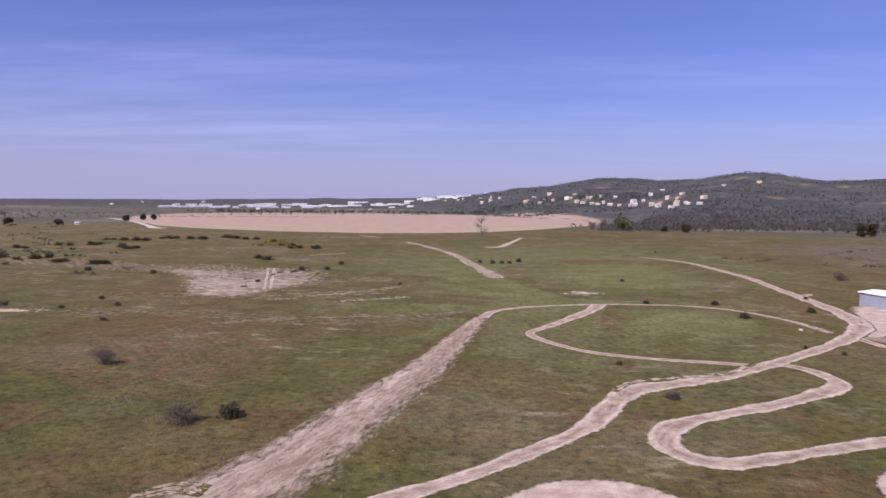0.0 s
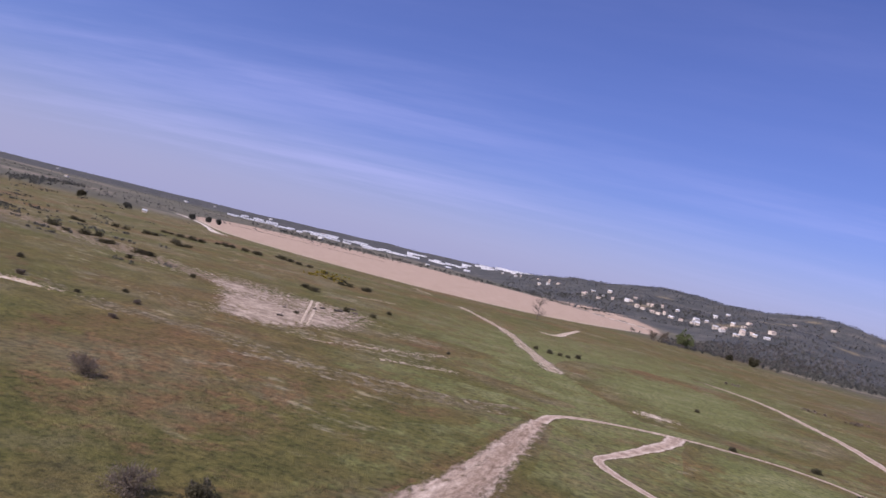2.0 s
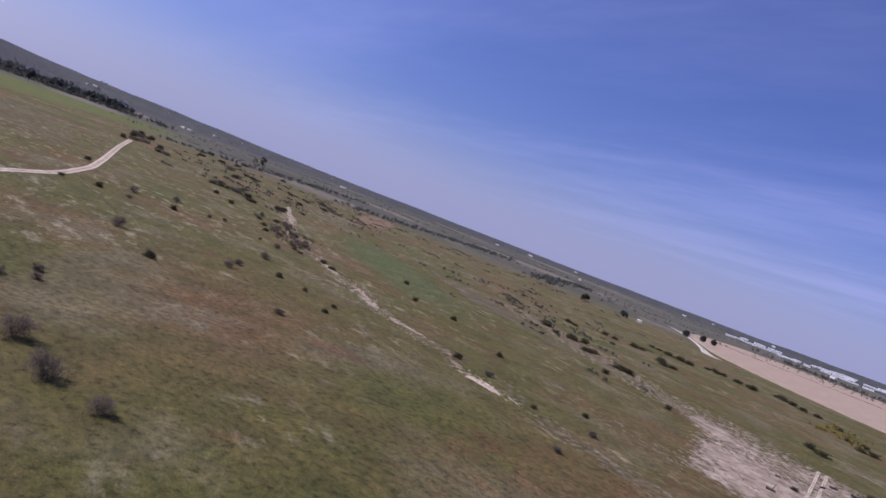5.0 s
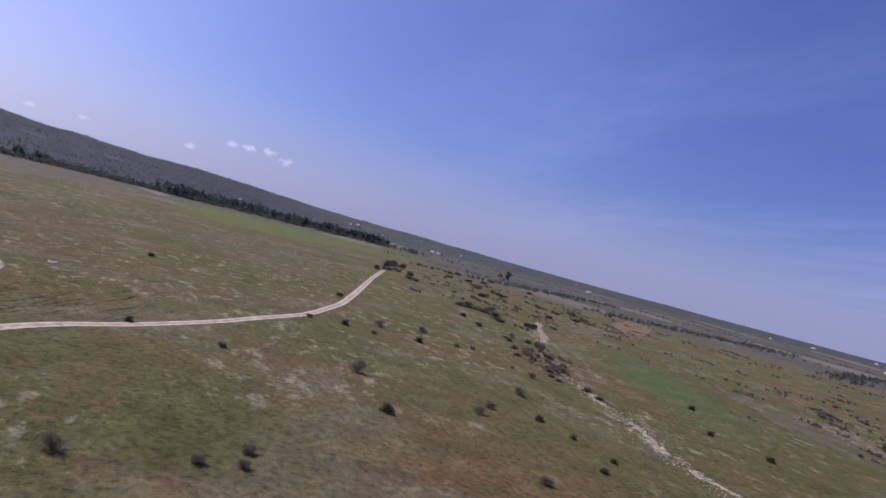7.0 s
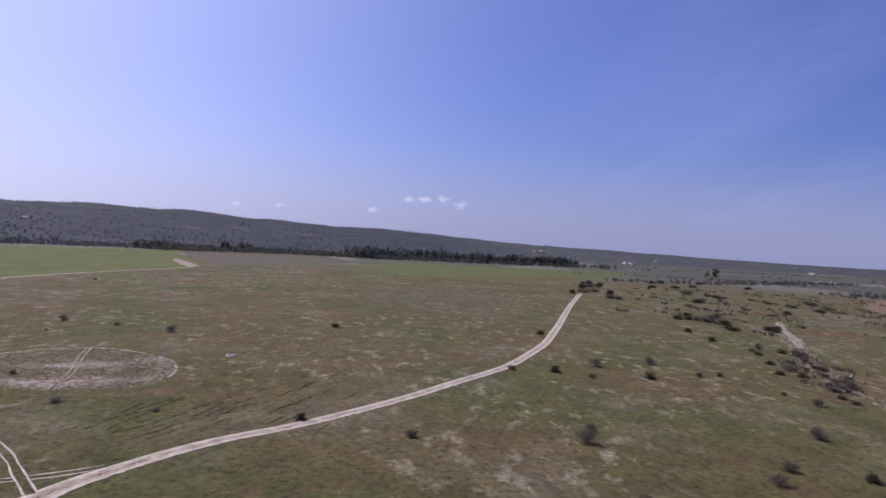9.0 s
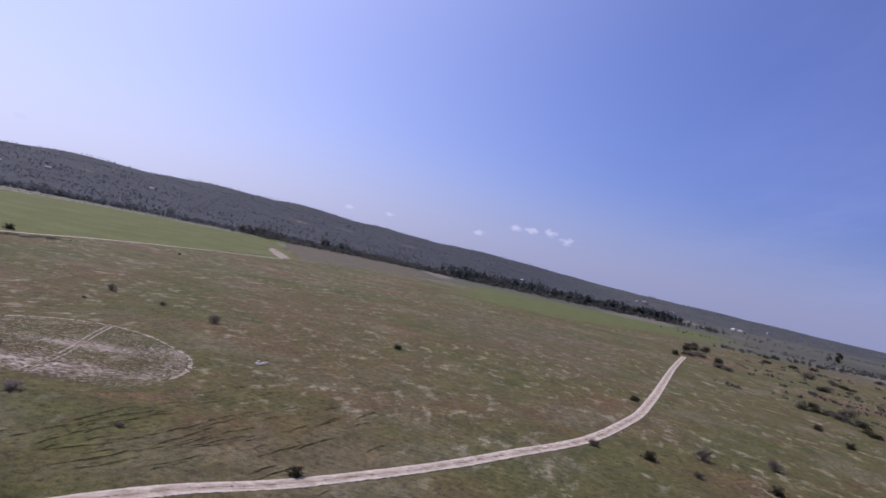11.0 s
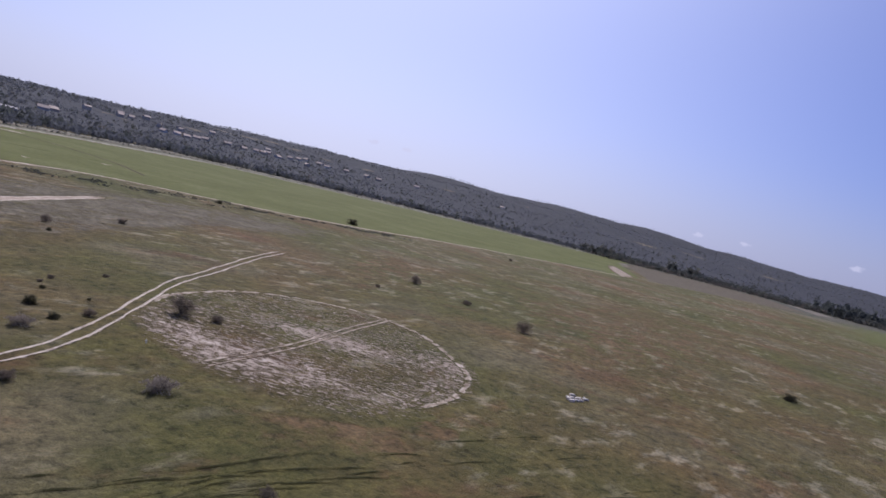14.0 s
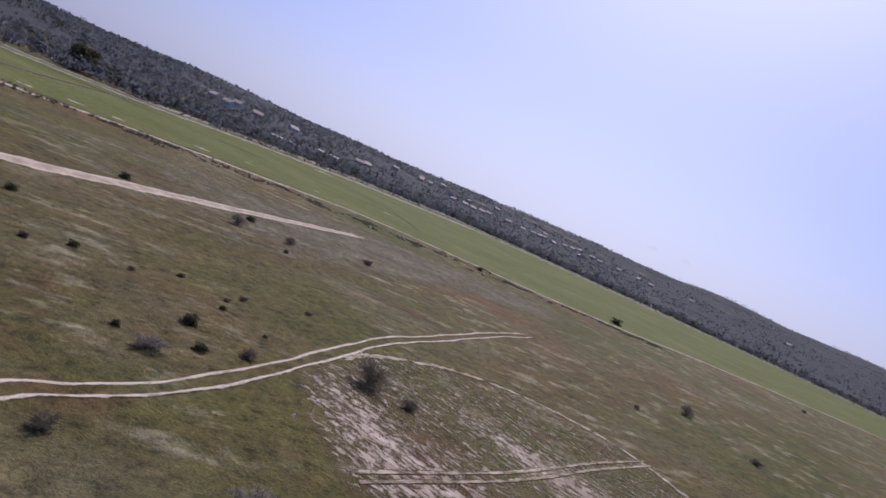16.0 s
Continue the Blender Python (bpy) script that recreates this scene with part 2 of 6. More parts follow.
def soil(name, dark, mid, pale, ragged=0.9, grain=1.2, rows=None, low=0.38, high=0.56, streak=None, stretch=0.35, tufts=False):
    """Bare soil that breaks up into the pasture towards its edges; "cover" says how bare it is."""
    m, t, b = material(name)
    where = node(t, "ShaderNodeNewGeometry").outputs["Position"]
    grass, clump, fine = turf_colour(t, where)
    spread = where
    if streak:
        spread = node(t, "ShaderNodeMapping", Vector=node(t, "ShaderNodeMapping", Vector=where, Rotation=(0, 0, radians(streak))).outputs[0], Scale=(0.30, 1.1, 1)).outputs[0]
    patch = rough_noise(t, spread, grain * 0.25, 5, 0.6)
    dirt = ramp(t, patch, ((0.3, dark), (0.5, mid), (0.7, pale)))
    bits = rough_noise(t, where, grain * 4, 5, 0.7)
    dirt = mixed(t, 1.0, dirt, ramp(t, bits, ((0.3, (0.72, 0.70, 0.68)), (0.68, (1.22, 1.22, 1.22)))), "MULTIPLY")
    # grassy soils take the same mottling and painted hollow shade
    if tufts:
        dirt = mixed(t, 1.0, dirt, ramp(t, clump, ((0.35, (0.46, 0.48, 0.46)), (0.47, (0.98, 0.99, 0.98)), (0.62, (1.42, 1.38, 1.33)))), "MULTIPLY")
    depth = bits
    if rows:
        angle, spacing = rows
        lines = node(t, "ShaderNodeTexWave", Vector=node(t, "ShaderNodeMapping", Vector=where, Rotation=(0, 0, radians(angle))).outputs[0],
                     Scale=0.314 / spacing, Distortion=1.5, Detail=2.0).outputs["Fac"]
        dirt = mixed(t, 0.13, dirt, mixed(t, 1.0, dirt, ramp(t, lines, ((0.2, (0.6, 0.58, 0.56)), (0.8, (1.15, 1.15, 1.15)))), "MULTIPLY"))
    verge = node(t, "ShaderNodeAttribute", attribute_name="verge").outputs["Fac"]
    verge = maths(t, "MULTIPLY", verge, maths(t, "MULTIPLY_ADD", rough_noise(t, where, 0.35, 5, 0.65), 1.6, 0.1), clamp=True)
    dirt = mixed(t, verge, dirt, mixed(t, 1.0, dirt, (0.60, 0.53, 0.47, 1), "MULTIPLY"))
    lane = node(t, "ShaderNodeCombineXYZ", X=maths(t, "MULTIPLY", node(t, "ShaderNodeAttribute", attribute_name="run").outputs["Fac"], 0.4),
                Y=maths(t, "MULTIPLY", node(t, "ShaderNodeAttribute", attribute_name="side").outputs["Fac"], 1.7), Z=3.3).outputs[0]
    dirt = mixed(t, 1.0, dirt, ramp(t, rough_noise(t, lane, 1.0, 6, 0.66), ((0.32, (0.66, 0.61, 0.57)), (0.5, (0.98, 0.97, 0.96)), (0.68, (1.24, 1.24, 1.24)))), "MULTIPLY")
    berm = node(t, "ShaderNodeAttribute", attribute_name="berm").outputs["Fac"]
    berm = maths(t, "MULTIPLY", berm, step(t, rough_noise(t, where, grain * 0.9, 6, 0.7), 0.36, 0.58))
    dirt = mixed(t, maths(t, "MULTIPLY", berm, 0.75), dirt, (0.62, 0.54, 0.43, 1))
    cover = node(t, "ShaderNodeAttribute", attribute_name="cover").outputs["Fac"]
    edge = rough_noise(t, where, grain * 0.55, 7, 0.72)
    if streak:
        along = node(t, "ShaderNodeMapping", Vector=where, Rotation=(0, 0, radians(streak))).outputs[0]
        dirt = mixed(t, 0.36, dirt, mixed(t, 1.0, dirt, ramp(t, rough_noise(t, node(t, "ShaderNodeMapping", Vector=along, Scale=(stretch * 0.6, 1.3, 1)).outputs[0], 1.0, 5, 0.65), ((0.35, (0.55, 0.53, 0.5)), (0.65, (1.3, 1.3, 1.3)))), "MULTIPLY"))
        edge = rough_noise(t, node(t, "ShaderNodeMapping", Vector=along, Scale=(stretch, 1.5, 1)).outputs[0], grain * 0.55, 7, 0.72)
    edge = maths(t, "MULTIPLY", maths(t, "SUBTRACT", edge, 0.5), ragged * 2)
    bare = step(t, maths(t, "ADD", cover, edge), low, high)
    t.links.new(mixed(t, bare, grass, dirt), b.inputs["Base Color"])
    b.inputs["Roughness"].default_value = 0.95
    b.inputs["Specular IOR Level"].default_value = 0.12
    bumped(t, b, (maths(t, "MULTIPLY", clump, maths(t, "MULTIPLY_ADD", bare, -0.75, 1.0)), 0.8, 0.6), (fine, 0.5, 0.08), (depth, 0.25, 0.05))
    return m


def leafage(name, dark, light, rough=0.75, through_leaf=0.4, gloss=0.2):
    m, t, b = material(name)
    rnd = node(t, "ShaderNodeNewGeometry").outputs["Random Per Island"]
    where = node(t, "ShaderNodeNewGeometry").outputs["Position"]
    patch = rough_noise(t, where, 0.05, 3, 0.6)
    fac = maths(t, "ADD", maths(t, "MULTIPLY", rnd, 0.55), maths(t, "MULTIPLY", patch, 0.5))
    t.links.new(ramp(t, fac, ((0.2, dark), (0.8, light))), b.inputs["Base Color"])
    b.inputs["Roughness"].default_value = rough
    b.inputs["Specular IOR Level"].default_value = gloss
    glow = node(t, "ShaderNodeBsdfTranslucent", Color=ramp(t, fac, ((0.2, dark), (0.8, light))))
    both = node(t, "ShaderNodeMixShader", i0=through_leaf, i1=b.outputs[0], i2=glow.outputs[0])
    t.links.new(both.outputs[0], t.nodes["Material Output"].inputs[0])
    return m


def plain(name, colour, rough=0.7, vary=0.25, scale=0.8, metal=0.0):
    m, t, b = material(name)
    where = node(t, "ShaderNodeNewGeometry").outputs["Position"]
    blot = rough_noise(t, where, scale, 5, 0.65)
    lo, hi = [c * (1 - vary) for c in colour], [min(1, c * (1 + vary * 0.6)) for c in colour]
    rnd = node(t, "ShaderNodeObjectInfo").outputs["Random"]
    base = ramp(t, blot, ((0.3, lo), (0.7, hi)))
    base = mixed(t, 1.0, base, ramp(t, rnd, ((0.0, (0.85, 0.85, 0.85)), (1.0, (1.1, 1.08, 1.05)))), "MULTIPLY")
    t.links.new(base, b.inputs["Base Color"])
    b.inputs["Roughness"].default_value, b.inputs["Metallic"].default_value = rough, metal
    bumped(t, b, (rough_noise(t, where, scale * 8, 4, 0.6), 0.2, 0.02))
    return m


TURF = turf()
TRACK = soil("track_dirt", (0.27, 0.208, 0.160), (0.385, 0.305, 0.243), (0.50, 0.415, 0.34), ragged=1.0, grain=1.6, low=0.32, high=0.66)
PALE_TRACK = soil("pale_track_dirt", (0.335, 0.268, 0.205), (0.46, 0.38, 0.30), (0.60, 0.515, 0.42), ragged=0.9, grain=1.6, low=0.32, high=0.66)
RUNWAY = soil("runway_dirt", (0.25, 0.188, 0.138), (0.36, 0.285, 0.222), (0.50, 0.42, 0.34), ragged=1.2, grain=1.0, low=0.30, high=0.86, streak=-79, stretch=0.7)
CHALK = soil("chalky_soil", (0.33, 0.27, 0.20), (0.46, 0.385, 0.30), (0.60, 0.52, 0.42), ragged=1.6, low=0.36, high=0.62)
WHITE_DUST = soil("white_dust", (0.48, 0.43, 0.36), (0.60, 0.55, 0.48), (0.70, 0.65, 0.58), ragged=0.6, grain=0.4)
BARE = soil("bare_soil", (0.165, 0.128, 0.095), (0.275, 0.22, 0.165), (0.42, 0.35, 0.275), ragged=1.5, grain=0.9)
RING = soil("scraped_soil", (0.20, 0.155, 0.115), (0.34, 0.275, 0.215), (0.52, 0.44, 0.36), ragged=1.5, grain=2.6, low=0.40, high=0.68, streak=-120, stretch=0.75)
WORN = soil("worn_grass", (0.13, 0.08, 0.045), (0.17, 0.115, 0.07), (0.22, 0.165, 0.105), ragged=1.1, grain=0.9)
STRAW = soil("straw_grass", (0.14, 0.12, 0.072), (0.19, 0.163, 0.105), (0.26, 0.225, 0.155), ragged=1.3, grain=0.8, low=0.34, high=0.72, tufts=True)
# dark weeds of the ditches; along furrows also their shade, painted in
RANK_SHADE = soil("rank_grass_and_shade", (0.026, 0.027, 0.010), (0.037, 0.036, 0.013), (0.052, 0.050, 0.019), ragged=0.6, grain=2.0, low=0.3, high=0.7)
RUST = soil("rust_sward", (0.092, 0.062, 0.028), (0.116, 0.075, 0.036), (0.14, 0.098, 0.050), ragged=1.2, grain=0.35, low=0.35, high=0.8, tufts=True)
LUSH = soil("lush_sward", (0.064, 0.064, 0.016), (0.082, 0.077, 0.021), (0.104, 0.094, 0.031), ragged=1.0, grain=0.35, low=0.3, high=0.85, tufts=True)
VALLEY = soil("valley_grass", (0.058, 0.072, 0.027), (0.073, 0.085, 0.033), (0.098, 0.104, 0.046), ragged=1.0, grain=0.4, low=0.28, high=0.8, tufts=True)
PALE_SWARD = soil("pale_green_sward", (0.084, 0.092, 0.032), (0.107, 0.113, 0.042), (0.14, 0.140, 0.066), ragged=1.1, grain=0.3, low=0.25, high=0.9, tufts=True)
HEATH = soil("greyish_sward", (0.075, 0.063, 0.042), (0.105, 0.089, 0.060), (0.16, 0.135, 0.095), ragged=1.2, grain=0.4, low=0.3, high=0.85, tufts=True)
PLOUGH = soil("ploughed_soil", (0.285, 0.213, 0.156), (0.33, 0.249, 0.185), (0.375, 0.29, 0.22), ragged=0.2, grain=0.25)
CROP = soil("young_crop", (0.084, 0.093, 0.022), (0.103, 0.110, 0.030), (0.128, 0.132, 0.045), ragged=0.25, grain=0.12, rows=(-28, 6))
MEADOW = soil("green_meadow", (0.082, 0.092, 0.024), (0.098, 0.108, 0.031), (0.118, 0.122, 0.045), ragged=0.8, grain=0.2, low=0.2, high=0.8)
FALLOW = soil("fallow_soil", (0.085, 0.070, 0.046), (0.105, 0.086, 0.057), (0.13, 0.107, 0.072), ragged=0.3, grain=0.3)
SCRUBBED = soil("scrubby_grass", (0.115, 0.096, 0.062), (0.15, 0.125, 0.085), (0.20, 0.17, 0.12), ragged=1.2, grain=0.35, tufts=True)
PALE_FIELD = soil("pale_meadow", (0.12, 0.12, 0.085), (0.15, 0.148, 0.105), (0.19, 0.18, 0.135), ragged=0.3, grain=0.3)
LEAF_DARK = leafage("dark_leaves", (0.056, 0.053, 0.032), (0.135, 0.122, 0.074), 1.0, 0.5, 0.0)
LEAF_DRY = leafage("dry_twigs", (0.130, 0.104, 0.078), (0.250, 0.205, 0.155), 1.0, 0.5, 0.0)
LEAF_PALE = leafage("pale_twigs", (0.24, 0.20, 0.165), (0.38, 0.33, 0.275), 1.0, 0.5, 0.0)
LEAF_WOOD = leafage("woodland_leaves", (0.088, 0.092, 0.078), (0.145, 0.142, 0.118), 1.0, 0.45, 0.0)
# distance haze is put into this leaf colour, pale and blue-grey
LEAF_HAZY = leafage("hazy_hill_leaves", (0.120, 0.125, 0.137), (0.144, 0.150, 0.161), 1.0, 0.5, 0.0)
LEAF_PINE = leafage("pine_needles", (0.066, 0.074, 0.070), (0.105, 0.110, 0.098), 1.0, 0.5, 0.0)
LEAF_BROWN = leafage("bare_crowns", (0.120, 0.108, 0.094), (0.180, 0.160, 0.138), 1.0, 0.5, 0.0)
LEAF_FRESH = leafage("fresh_leaves", (0.105, 0.125, 0.055), (0.20, 0.22, 0.105), 1.0, 0.5, 0.0)
LEAF_GORSE = leafage("gorse_flowers", (0.10, 0.09, 0.02), (0.36, 0.27, 0.03))
BARK = plain("bark", (0.13, 0.108, 0.09), 0.9, 0.35, 3.0)
WHITE_WALL = plain("white_plaster", (0.66, 0.64, 0.60), 0.8, 0.10, 0.3)
CREAM_WALL = plain("cream_plaster", (0.62, 0.54, 0.44), 0.8, 0.12, 0.3)
TILE_ROOF = plain("clay_tiles", (0.48, 0.38, 0.31), 0.85, 0.25, 0.8)
GREY_ROOF = plain("grey_sheeting", (0.55, 0.56, 0.58), 0.55, 0.12, 0.2)
DULL_ROOF = plain("dull_sheeting", (0.36, 0.33, 0.32), 0.8, 0.2, 0.3)
METAL_WHITE = plain("white_sheeting", (0.80, 0.80, 0.80), 0.45, 0.08, 0.5)
# blue-grey of a shaded shed wall, put into the sheeting's colour
SHADED_SHEET = plain("shaded_sheeting", (0.27, 0.29, 0.36), 0.6, 0.15, 0.5)
GLASS_DARK = plain("dark_glass", (0.07, 0.07, 0.07), 0.5, 0.2, 0.5)
STONE = plain("pale_stone", (0.50, 0.45, 0.39), 0.9, 0.25, 2.0)

# ---- ground ----
gx, gy = axis_steps(-720, 240, 3.0, 4300, 1.08), axis_steps(-330, 660, 3.0, 4300, 1.08)
GX, GY = np.meshgrid(gx, gy)
ground = mesh_object("ground", np.stack([GX, GY, height(GX, GY)], -1).reshape(-1, 3), grid_faces(len(gy), len(gx)), TURF, True)
tagged(ground, "spring pasture of green, olive and rust-brown grass", "ground", kind="structure")


def spline(points, spacing):
    """An even Catmull-Rom line through the waypoints."""
    p = np.array(points, float)
    q = np.vstack([2 * p[0] - p[1], p, 2 * p[-1] - p[-2]])
    out = []
    for i in range(1, len(q) - 2):
        s = np.linspace(0, 1, 24, endpoint=False)[:, None]
        a, b, c, d = q[i - 1], q[i], q[i + 1], q[i + 2]
        out.append(0.5 * (2 * b + (c - a) * s + (2 * a - 5 * b + 4 * c - d) * s * s + (3 * b - a - 3 * c + d) * s ** 3))
    line = np.vstack([*out, p[-1:]])
    run = np.r_[0, np.cumsum(np.linalg.norm(np.diff(line, axis=0), axis=1))]
    even = np.linspace(0, run[-1], max(3, int(run[-1] / spacing) + 1))
    return np.stack([np.interp(even, run, line[:, k]) for k in range(line.shape[1])], 1)


PLAIN_CUT = (0.0, 0.45, 0.95, 1.0, 1.0, 1.0, 1.0, 1.0, 0.95, 0.45, 0.0)
RUT_CUT = (0.0, 0.5, 1.0, 0.7, 0.1, 0.0, 0.0, 0.0, 0.0, 0.0, 0.1, 0.7, 1.0, 0.5, 0.0)
ROAD_CUT = (0.0, 0.6, 1.0, 1.0, 0.92, 0.76, 0.58, 0.76, 0.92, 1.0, 1.0, 0.6, 0.0)
RUNWAY_CUT = (0.0, 0.22, 0.42, 0.62, 0.80, 0.95, 1.0, 0.98, 0.95, 0.88, 0.72, 0.42, 0.0)
MOST_CUT = (0.0, 0.25, 0.46, 0.58, 0.63, 0.65, 0.63, 0.58, 0.46, 0.25, 0.0)
FAINT_CUT = (0.0, 0.15, 0.30, 0.40, 0.46, 0.48, 0.46, 0.40, 0.30, 0.15, 0.0)


def strip(name, points, soil_kind, cut, label, lift=0.05, spacing=1.5, fade=(0, 0), wobble=1.0, berm=1.0):
    """A way along waypoints (x, y, width), laid on the ground; fade: metres over which its ends grow over."""
    line = spline(points, spacing)
    way = np.gradient(line[:, :2], axis=0)
    way /= np.linalg.norm(way, axis=1, keepdims=True)
    side = np.stack([-way[:, 1], way[:, 0]], 1)
    s = np.linspace(-0.5, 0.5, len(cut)) * 1.12
    wob = 1 + wobble * (0.10 * np.sin(np.arange(len(line)) * 0.37 * spacing) + 0.07 * np.sin(np.arange(len(line)) * 0.83 * spacing + 1))
    xy = line[:, None, :2] + side[:, None] * (s[None, :] * (line[:, 2] * wob)[:, None])[..., None]
    run = np.arange(len(line)) * spacing
    grow = np.ones(len(line))
    if fade[0]:
        grow = np.minimum(grow, np.clip(run / fade[0], 0, 1))
    if fade[1]:
        grow = np.minimum(grow, np.clip((run[-1] - run) / fade[1], 0, 1))
    cover = np.array(cut)[None] * grow[:, None]
    verge = np.repeat((0.5 * np.exp(-(s / 0.20) ** 2) + 0.5 * np.exp(-((np.abs(s) - 0.56) / 0.10) ** 2))[None], len(line), 0)
    ridge = np.exp(-((np.abs(s) - 0.40) / 0.09) ** 2)
    berm = np.repeat(ridge[None], len(line), 0) * berm
    lumpy = 0.5 + 0.5 * np.sin(np.arange(len(line))[:, None] * 1.9 * spacing + np.arange(len(cut))[None] * 2.3)
    tuck = np.r_[-0.04, np.full(len(cut) - 2, lift), -0.04]
    z = height(xy[..., 0], xy[..., 1]) + tuck[None] + (0.05 * ridge * (np.arange(len(cut)) > 0) * (np.arange(len(cut)) < len(cut) - 1))[None] * lumpy
    ob = mesh_object(name, np.dstack([xy, z]).reshape(-1, 3), grid_faces(len(line), len(cut)), soil_kind, True, {"cover": cover.ravel(), "verge": verge.ravel(), "berm": berm.ravel(), "run": np.repeat(run[:, None], len(cut), 1).ravel(), "side": (s[None] * line[:, 2][:, None]).ravel()})
    return tagged(ob, label, "track", kind="structure")


def patch(name, points, soil_kind, label, category, lift=0.04, rings=14, peak=1.0, edge=0.25, blots=()):
    """A blot of another ground inside a closed line of waypoints, growing over towards its rim."""
    p = np.array(points, float)
    ring = spline(np.vstack([p, p[:1]]), max(1.0, np.ptp(p[:, 0]) / 60))
    mid = p.mean(0)
    f = np.linspace(0.0, 1.12, rings)
    xy = mid + (ring[None] - mid) * f[:, None, None]
    z = height(xy[..., 0], xy[..., 1]) + np.where(np.arange(rings) == rings - 1, -0.06, lift)[:, None]
    cover = np.clip((1.12 - f) / edge, 0, 1) * peak
    cover = np.repeat(cover[:, None], len(ring), 1)
    for bx, by, rx, ry, turn, more in blots:
        u, v = xy[..., 0] - bx, xy[..., 1] - by
        c, q = math.cos(turn), math.sin(turn)
        cover = cover + more * np.exp(-((u * c + v * q) / rx) ** 2 - ((v * c - u * q) / ry) ** 2)
    ob = mesh_object(name, np.dstack([xy, z]).reshape(-1, 3), grid_faces(rings, len(ring)), soil_kind, True, {"cover": cover.ravel()})
    return tagged(ob, label, category, kind="structure")


def quad_field(name, a, b, c, d, soil_kind, label, lift=0.03, n=40):
    """A field between four corners."""
    u, v = np.meshgrid(np.linspace(0, 1, n), np.linspace(0, 1, n))
    a, b, c, d = (np.array(k, float) for k in (a, b, c, d))
    xy = a * ((1 - u) * (1 - v))[..., None] + b * (u * (1 - v))[..., None] + c * (u * v)[..., None] + d * ((1 - u) * v)[..., None]
    rim = np.minimum(np.minimum(u, 1 - u), np.minimum(v, 1 - v)) * n
    z = height(xy[..., 0], xy[..., 1]) + np.where(rim < 0.5, -0.06, lift)
    ob = mesh_object(name, np.dstack([xy, z]).reshape(-1, 3), grid_faces(n, n), soil_kind, True, {"cover": np.clip(rim * 2, 0, 1).ravel()})
    return tagged(ob, label, "field", kind="structure")


# fields
patch("ploughed_field", [(-352, 690), (-290, 645), (-230, 618), (-165, 600), (-100, 601), (-38, 634), (20, 705), (80, 830), (128, 940), (160, 1250), (14, 1500), (-341, 1600), (-620, 1400), (-600, 1090), (-500, 890), (-410, 765)], PLOUGH, "wide pink-tan ploughed field", "field", 0.10, 26, 1.0, 0.25)
patch("crop_field", [(-100, -122), (-179, -143), (-203, -155), (-245, -169), (-289, -180), (-335, -166), (-380, -155), (-463, -154), (-545, -143), (-648, -124), (-771, -172), (-930, -245), (-1060, -290), (-900, -420), (-750, -470), (-556, -500), (-440, -455), (-359, -400), (-263, -319), (-207, -262), (-160, -240), (-100, -225)], CROP, "bright green field of young crop", "field", 0.03, 44, 1.0, 0.14)
strip("far_field", [(-120, -236, 18), (-209, -272, 22), (-266, -330, 32), (-364, -416, 50), (-474, -482, 64), (-562, -522, 70), (-755, -496, 70), (-905, -445, 60), (-1055, -315, 40)], PALE_FIELD, PLAIN_CUT, "strip of pale meadow behind the crop", 0.08)
strip("field_track", [(-212, -274, 2.5), (-263, -334, 3), (-359, -421, 4), (-430, -462, 3)], CHALK, PLAIN_CUT, "pale track behind the crop", 0.12, fade=(20, 30))
patch("crop_field", [(-640, 20), (-723, -10), (-990, -25), (-1100, 10), (-1150, 110), (-1200, 290), (-1260, 440), (-936, 334), (-818, 216), (-707, 140), (-660, 70)], MEADOW, "green strip of young crop", "field", 0.03, 20, 0.8, 0.5)
strip("ditch", [(-143.4, -168.1, 3.35), (-178.1, -188.2, 3.31), (-207.6, -245, 3.81), (-261.8, -333.6, 4.44)], RANK_SHADE, PLAIN_CUT, "dark weedy ditch through the crop", 0.06)
strip("ditch", [(-328, -212, 2.2), (-336, -251, 2.4), (-335, -287, 2.6), (-324, -316, 2.6), (-303, -342, 2.4)], RANK_SHADE, MOST_CUT, "dark weedy ditch through the crop", 0.06)
strip("ditch", [(-572, -139, 3), (-606, -134, 4), (-646, -133, 3)], RANK_SHADE, PLAIN_CUT, "dark weedy ditch at the end of the crop", 0.09, fade=(8, 6))
for x, y, wide in ((-229.3, -176.3, 3.86), (-247.9, -193.2, 2.37), (-182.9, -153.4, 3.02), (-193.9, -160.8, 3.3), (-204.7, -163.8, 3), (-326.5, -339.7, 8.93), (-275.4, -197.5, 2.23), (-322.2, -233.2, 3)):
    patch("worn_spot", [(x - wide, y), (x, y - wide * 0.5), (x + wide, y), (x, y + wide * 0.5)], CHALK, "pale worn spot in the crop", "bare ground", 0.07, 8, 0.8, 0.7)
quad_field("fallow_field", (-655, -122), (-985, -35), (-1200, -120), (-1080, -285), FALLOW, "brown fallow field", 0.02)

strip("field_edge", [(-500, 890, 7), (-411, 766, 6), (-353, 693, 6), (-290, 648, 6), (-230, 621, 5), (-165, 603, 5), (-100, 604, 5), (-37, 637, 5), (20, 707, 6), (80, 832, 7), (126, 938, 7)], CHALK, PLAIN_CUT, "pale grassless edge of the ploughed field", 0.16)

